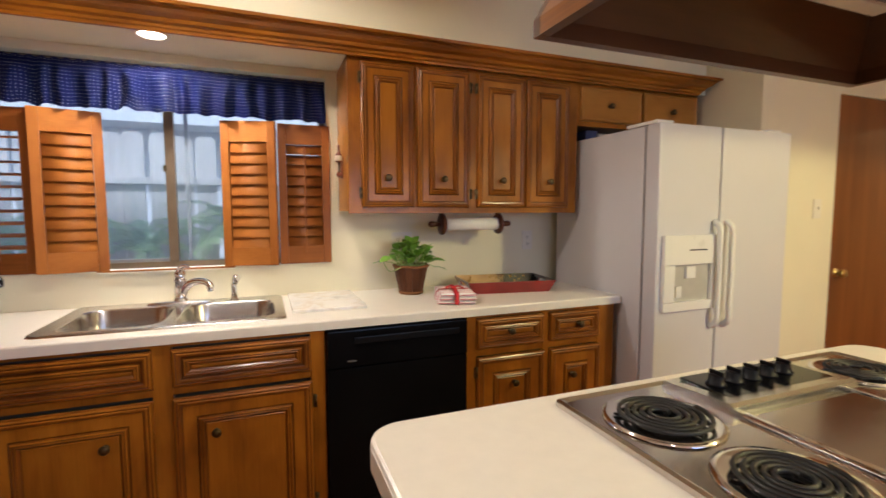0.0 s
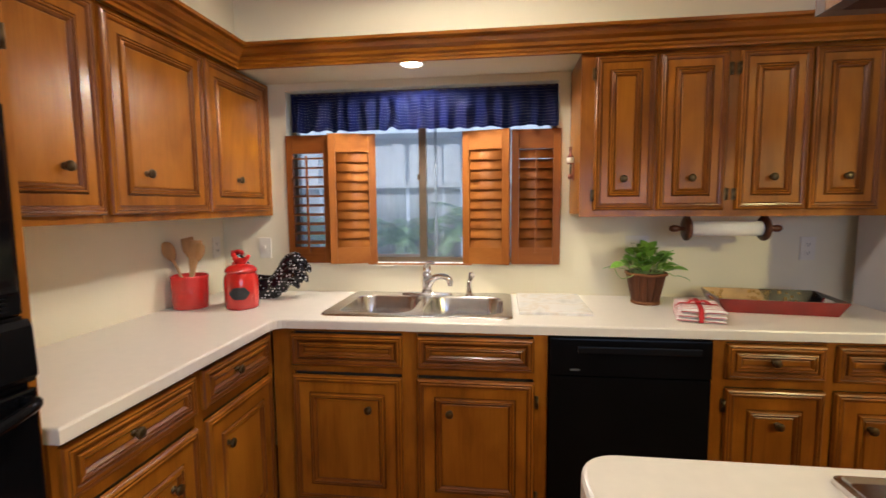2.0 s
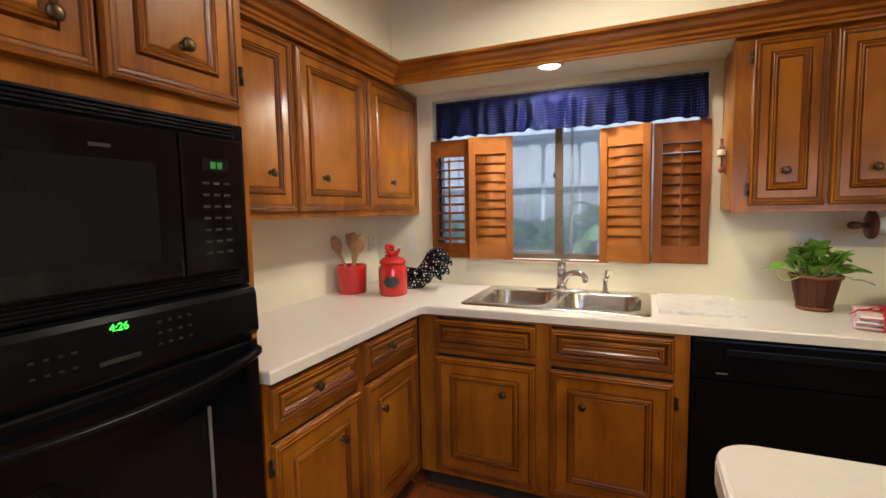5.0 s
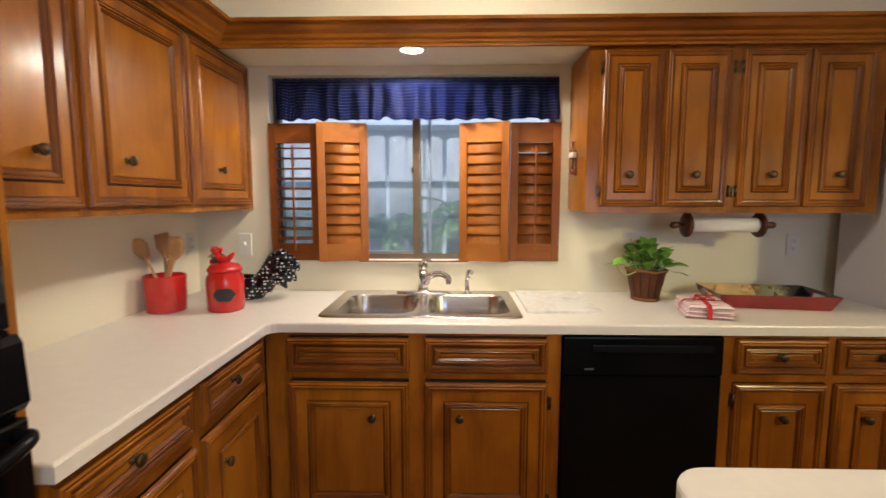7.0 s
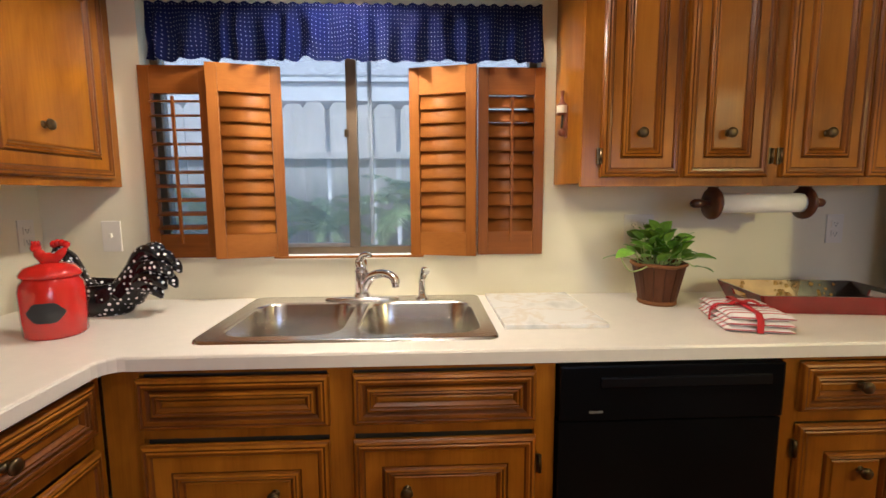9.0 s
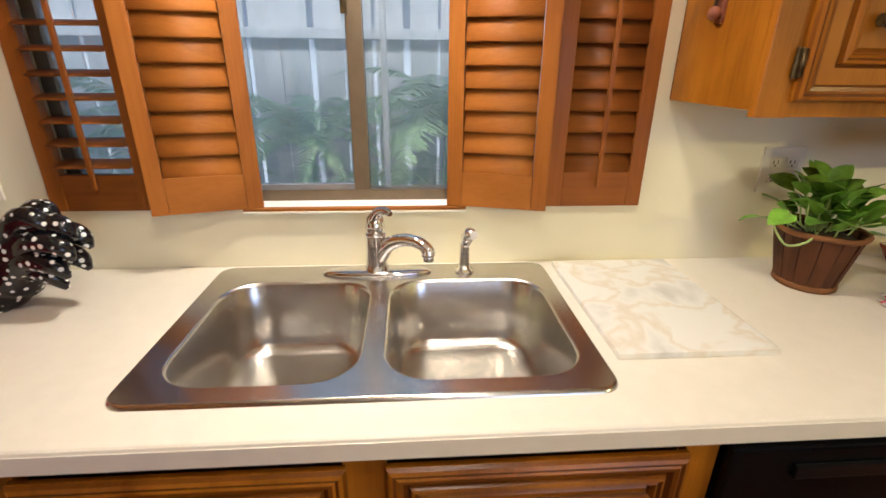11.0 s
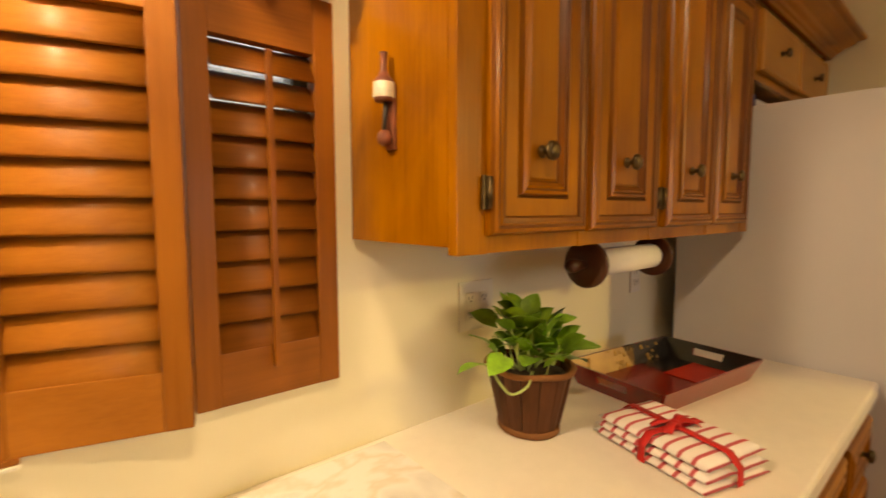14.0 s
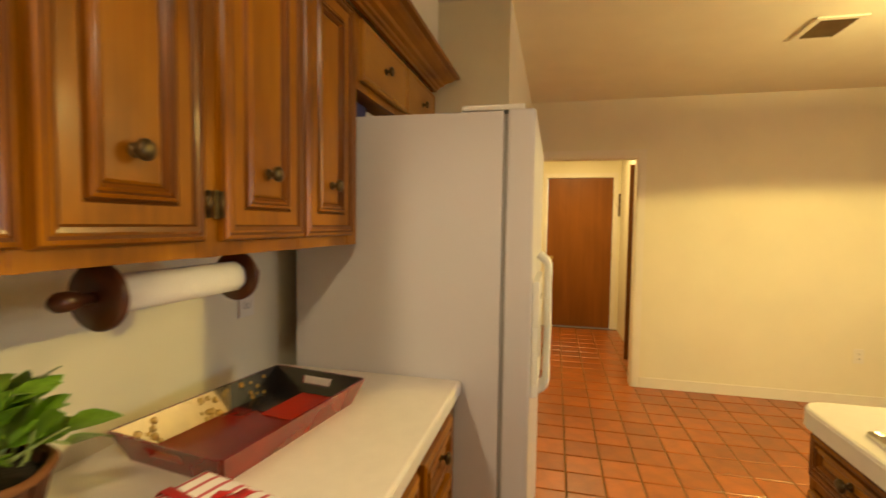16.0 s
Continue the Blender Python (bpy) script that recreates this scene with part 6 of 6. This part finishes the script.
lathe(bm, [(0.012, 1.403), (0.033, 1.403), (0.033, 1.707), (0.012, 1.707)], 32, Matrix.Translation((0, py_, pz_)) @ pose(0, 0, 0, 0, 90))
part("paper_roll", bm, PAPER, pth, "white paper towel roll")

# ornament on the cabinet side
hkx, hky = 0.898, 2.715
orn = thing("bottle_ornament", (hkx, hky, 1.50), "small painted bottle ornament hung on the cabinet side", "ornament")
part("backing", boxes(((hkx - 0.008, hky - 0.010, 1.495), (hkx - 0.0005, hky + 0.014, 1.600)), bevel=0.002), RUST, orn)
bm = bmesh.new()
lathe(bm, [(0.014, 1.572), (0.017, 1.578), (0.017, 1.606), (0.010, 1.614), (0.006, 1.624), (0.006, 1.648), (0.008, 1.652)], 16, pose(hkx - 0.018, hky + 0.002, 0))
part("bottle", bm, RUST, orn)
bm = bmesh.new()
lathe(bm, [(0.0178, 1.578), (0.0182, 1.579), (0.0182, 1.602), (0.0178, 1.603)], 16, pose(hkx - 0.018, hky + 0.002, 0), False, False)
part("bottle_label", bm, CREAMC, orn, "cream bottle label")
bm = bmesh.new()
lathe(bm, [(0.003, 1.500), (0.011, 1.505), (0.013, 1.514), (0.009, 1.524), (0.002, 1.527)], 12, pose(hkx - 0.018, hky + 0.002, 0))
part("berry", bm, RUST, orn, "small dull red berry")
bm = bmesh.new()
tube(bm, [(hkx - 0.016, hky, 1.572), (hkx - 0.017, hky + 0.001, 1.55), (hkx - 0.018, hky + 0.002, 1.526)], 0.004, 6)
part("cord", bm, SLOT, orn)

# ---- floor tiles ----
TS, TG = 0.203, 0.010
tb_ = bmesh.new()
q = (TS - TG) / 2
loops(tb_, [[(sx * (q - i), sy * (q - i), z) for sx, sy in ((-1, -1), (1, -1), (1, 1), (-1, 1))] for i, z in ((0, -0.006), (0, -0.003), (0.004, 0.0))], True, False, True, smooth=False)
TILE_M = to_mesh("tile", tb_, TILE)
rest = bmesh.new()
count = 0
for i in range(42):
    for j in range(27):
        x, y = XL + TS * (i + 0.5), YF + TS * (j + 0.5)
        if x > HX - 0.05 or (y > 2.15 and 3.2 < x < 5.1) or y > 2.4 and x > 5:
            continue
        near = 2.55 < x < 6.1 and -0.05 < y < 2.4
        if near and count < 300:
            piece("tile", TILE_M, floor, pose(x, y, random.uniform(-0.0006, 0.0004), random.uniform(-0.12, 0.12), random.uniform(-0.12, 0.12), random.choice((0, 90, 180, 270))))
            count += 1
        else:
            loops(rest, [[(x + sx * (q - e), y + sy * (q - e), z) for sx, sy in ((-1, -1), (1, -1), (1, 1), (-1, 1))] for e, z in ((0, -0.006), (0, -0.003), (0.004, 0.0))], True, False, True, smooth=False)
other = part("tile_field", rest, TILE, floor)
tagged(other, kind="stuff")
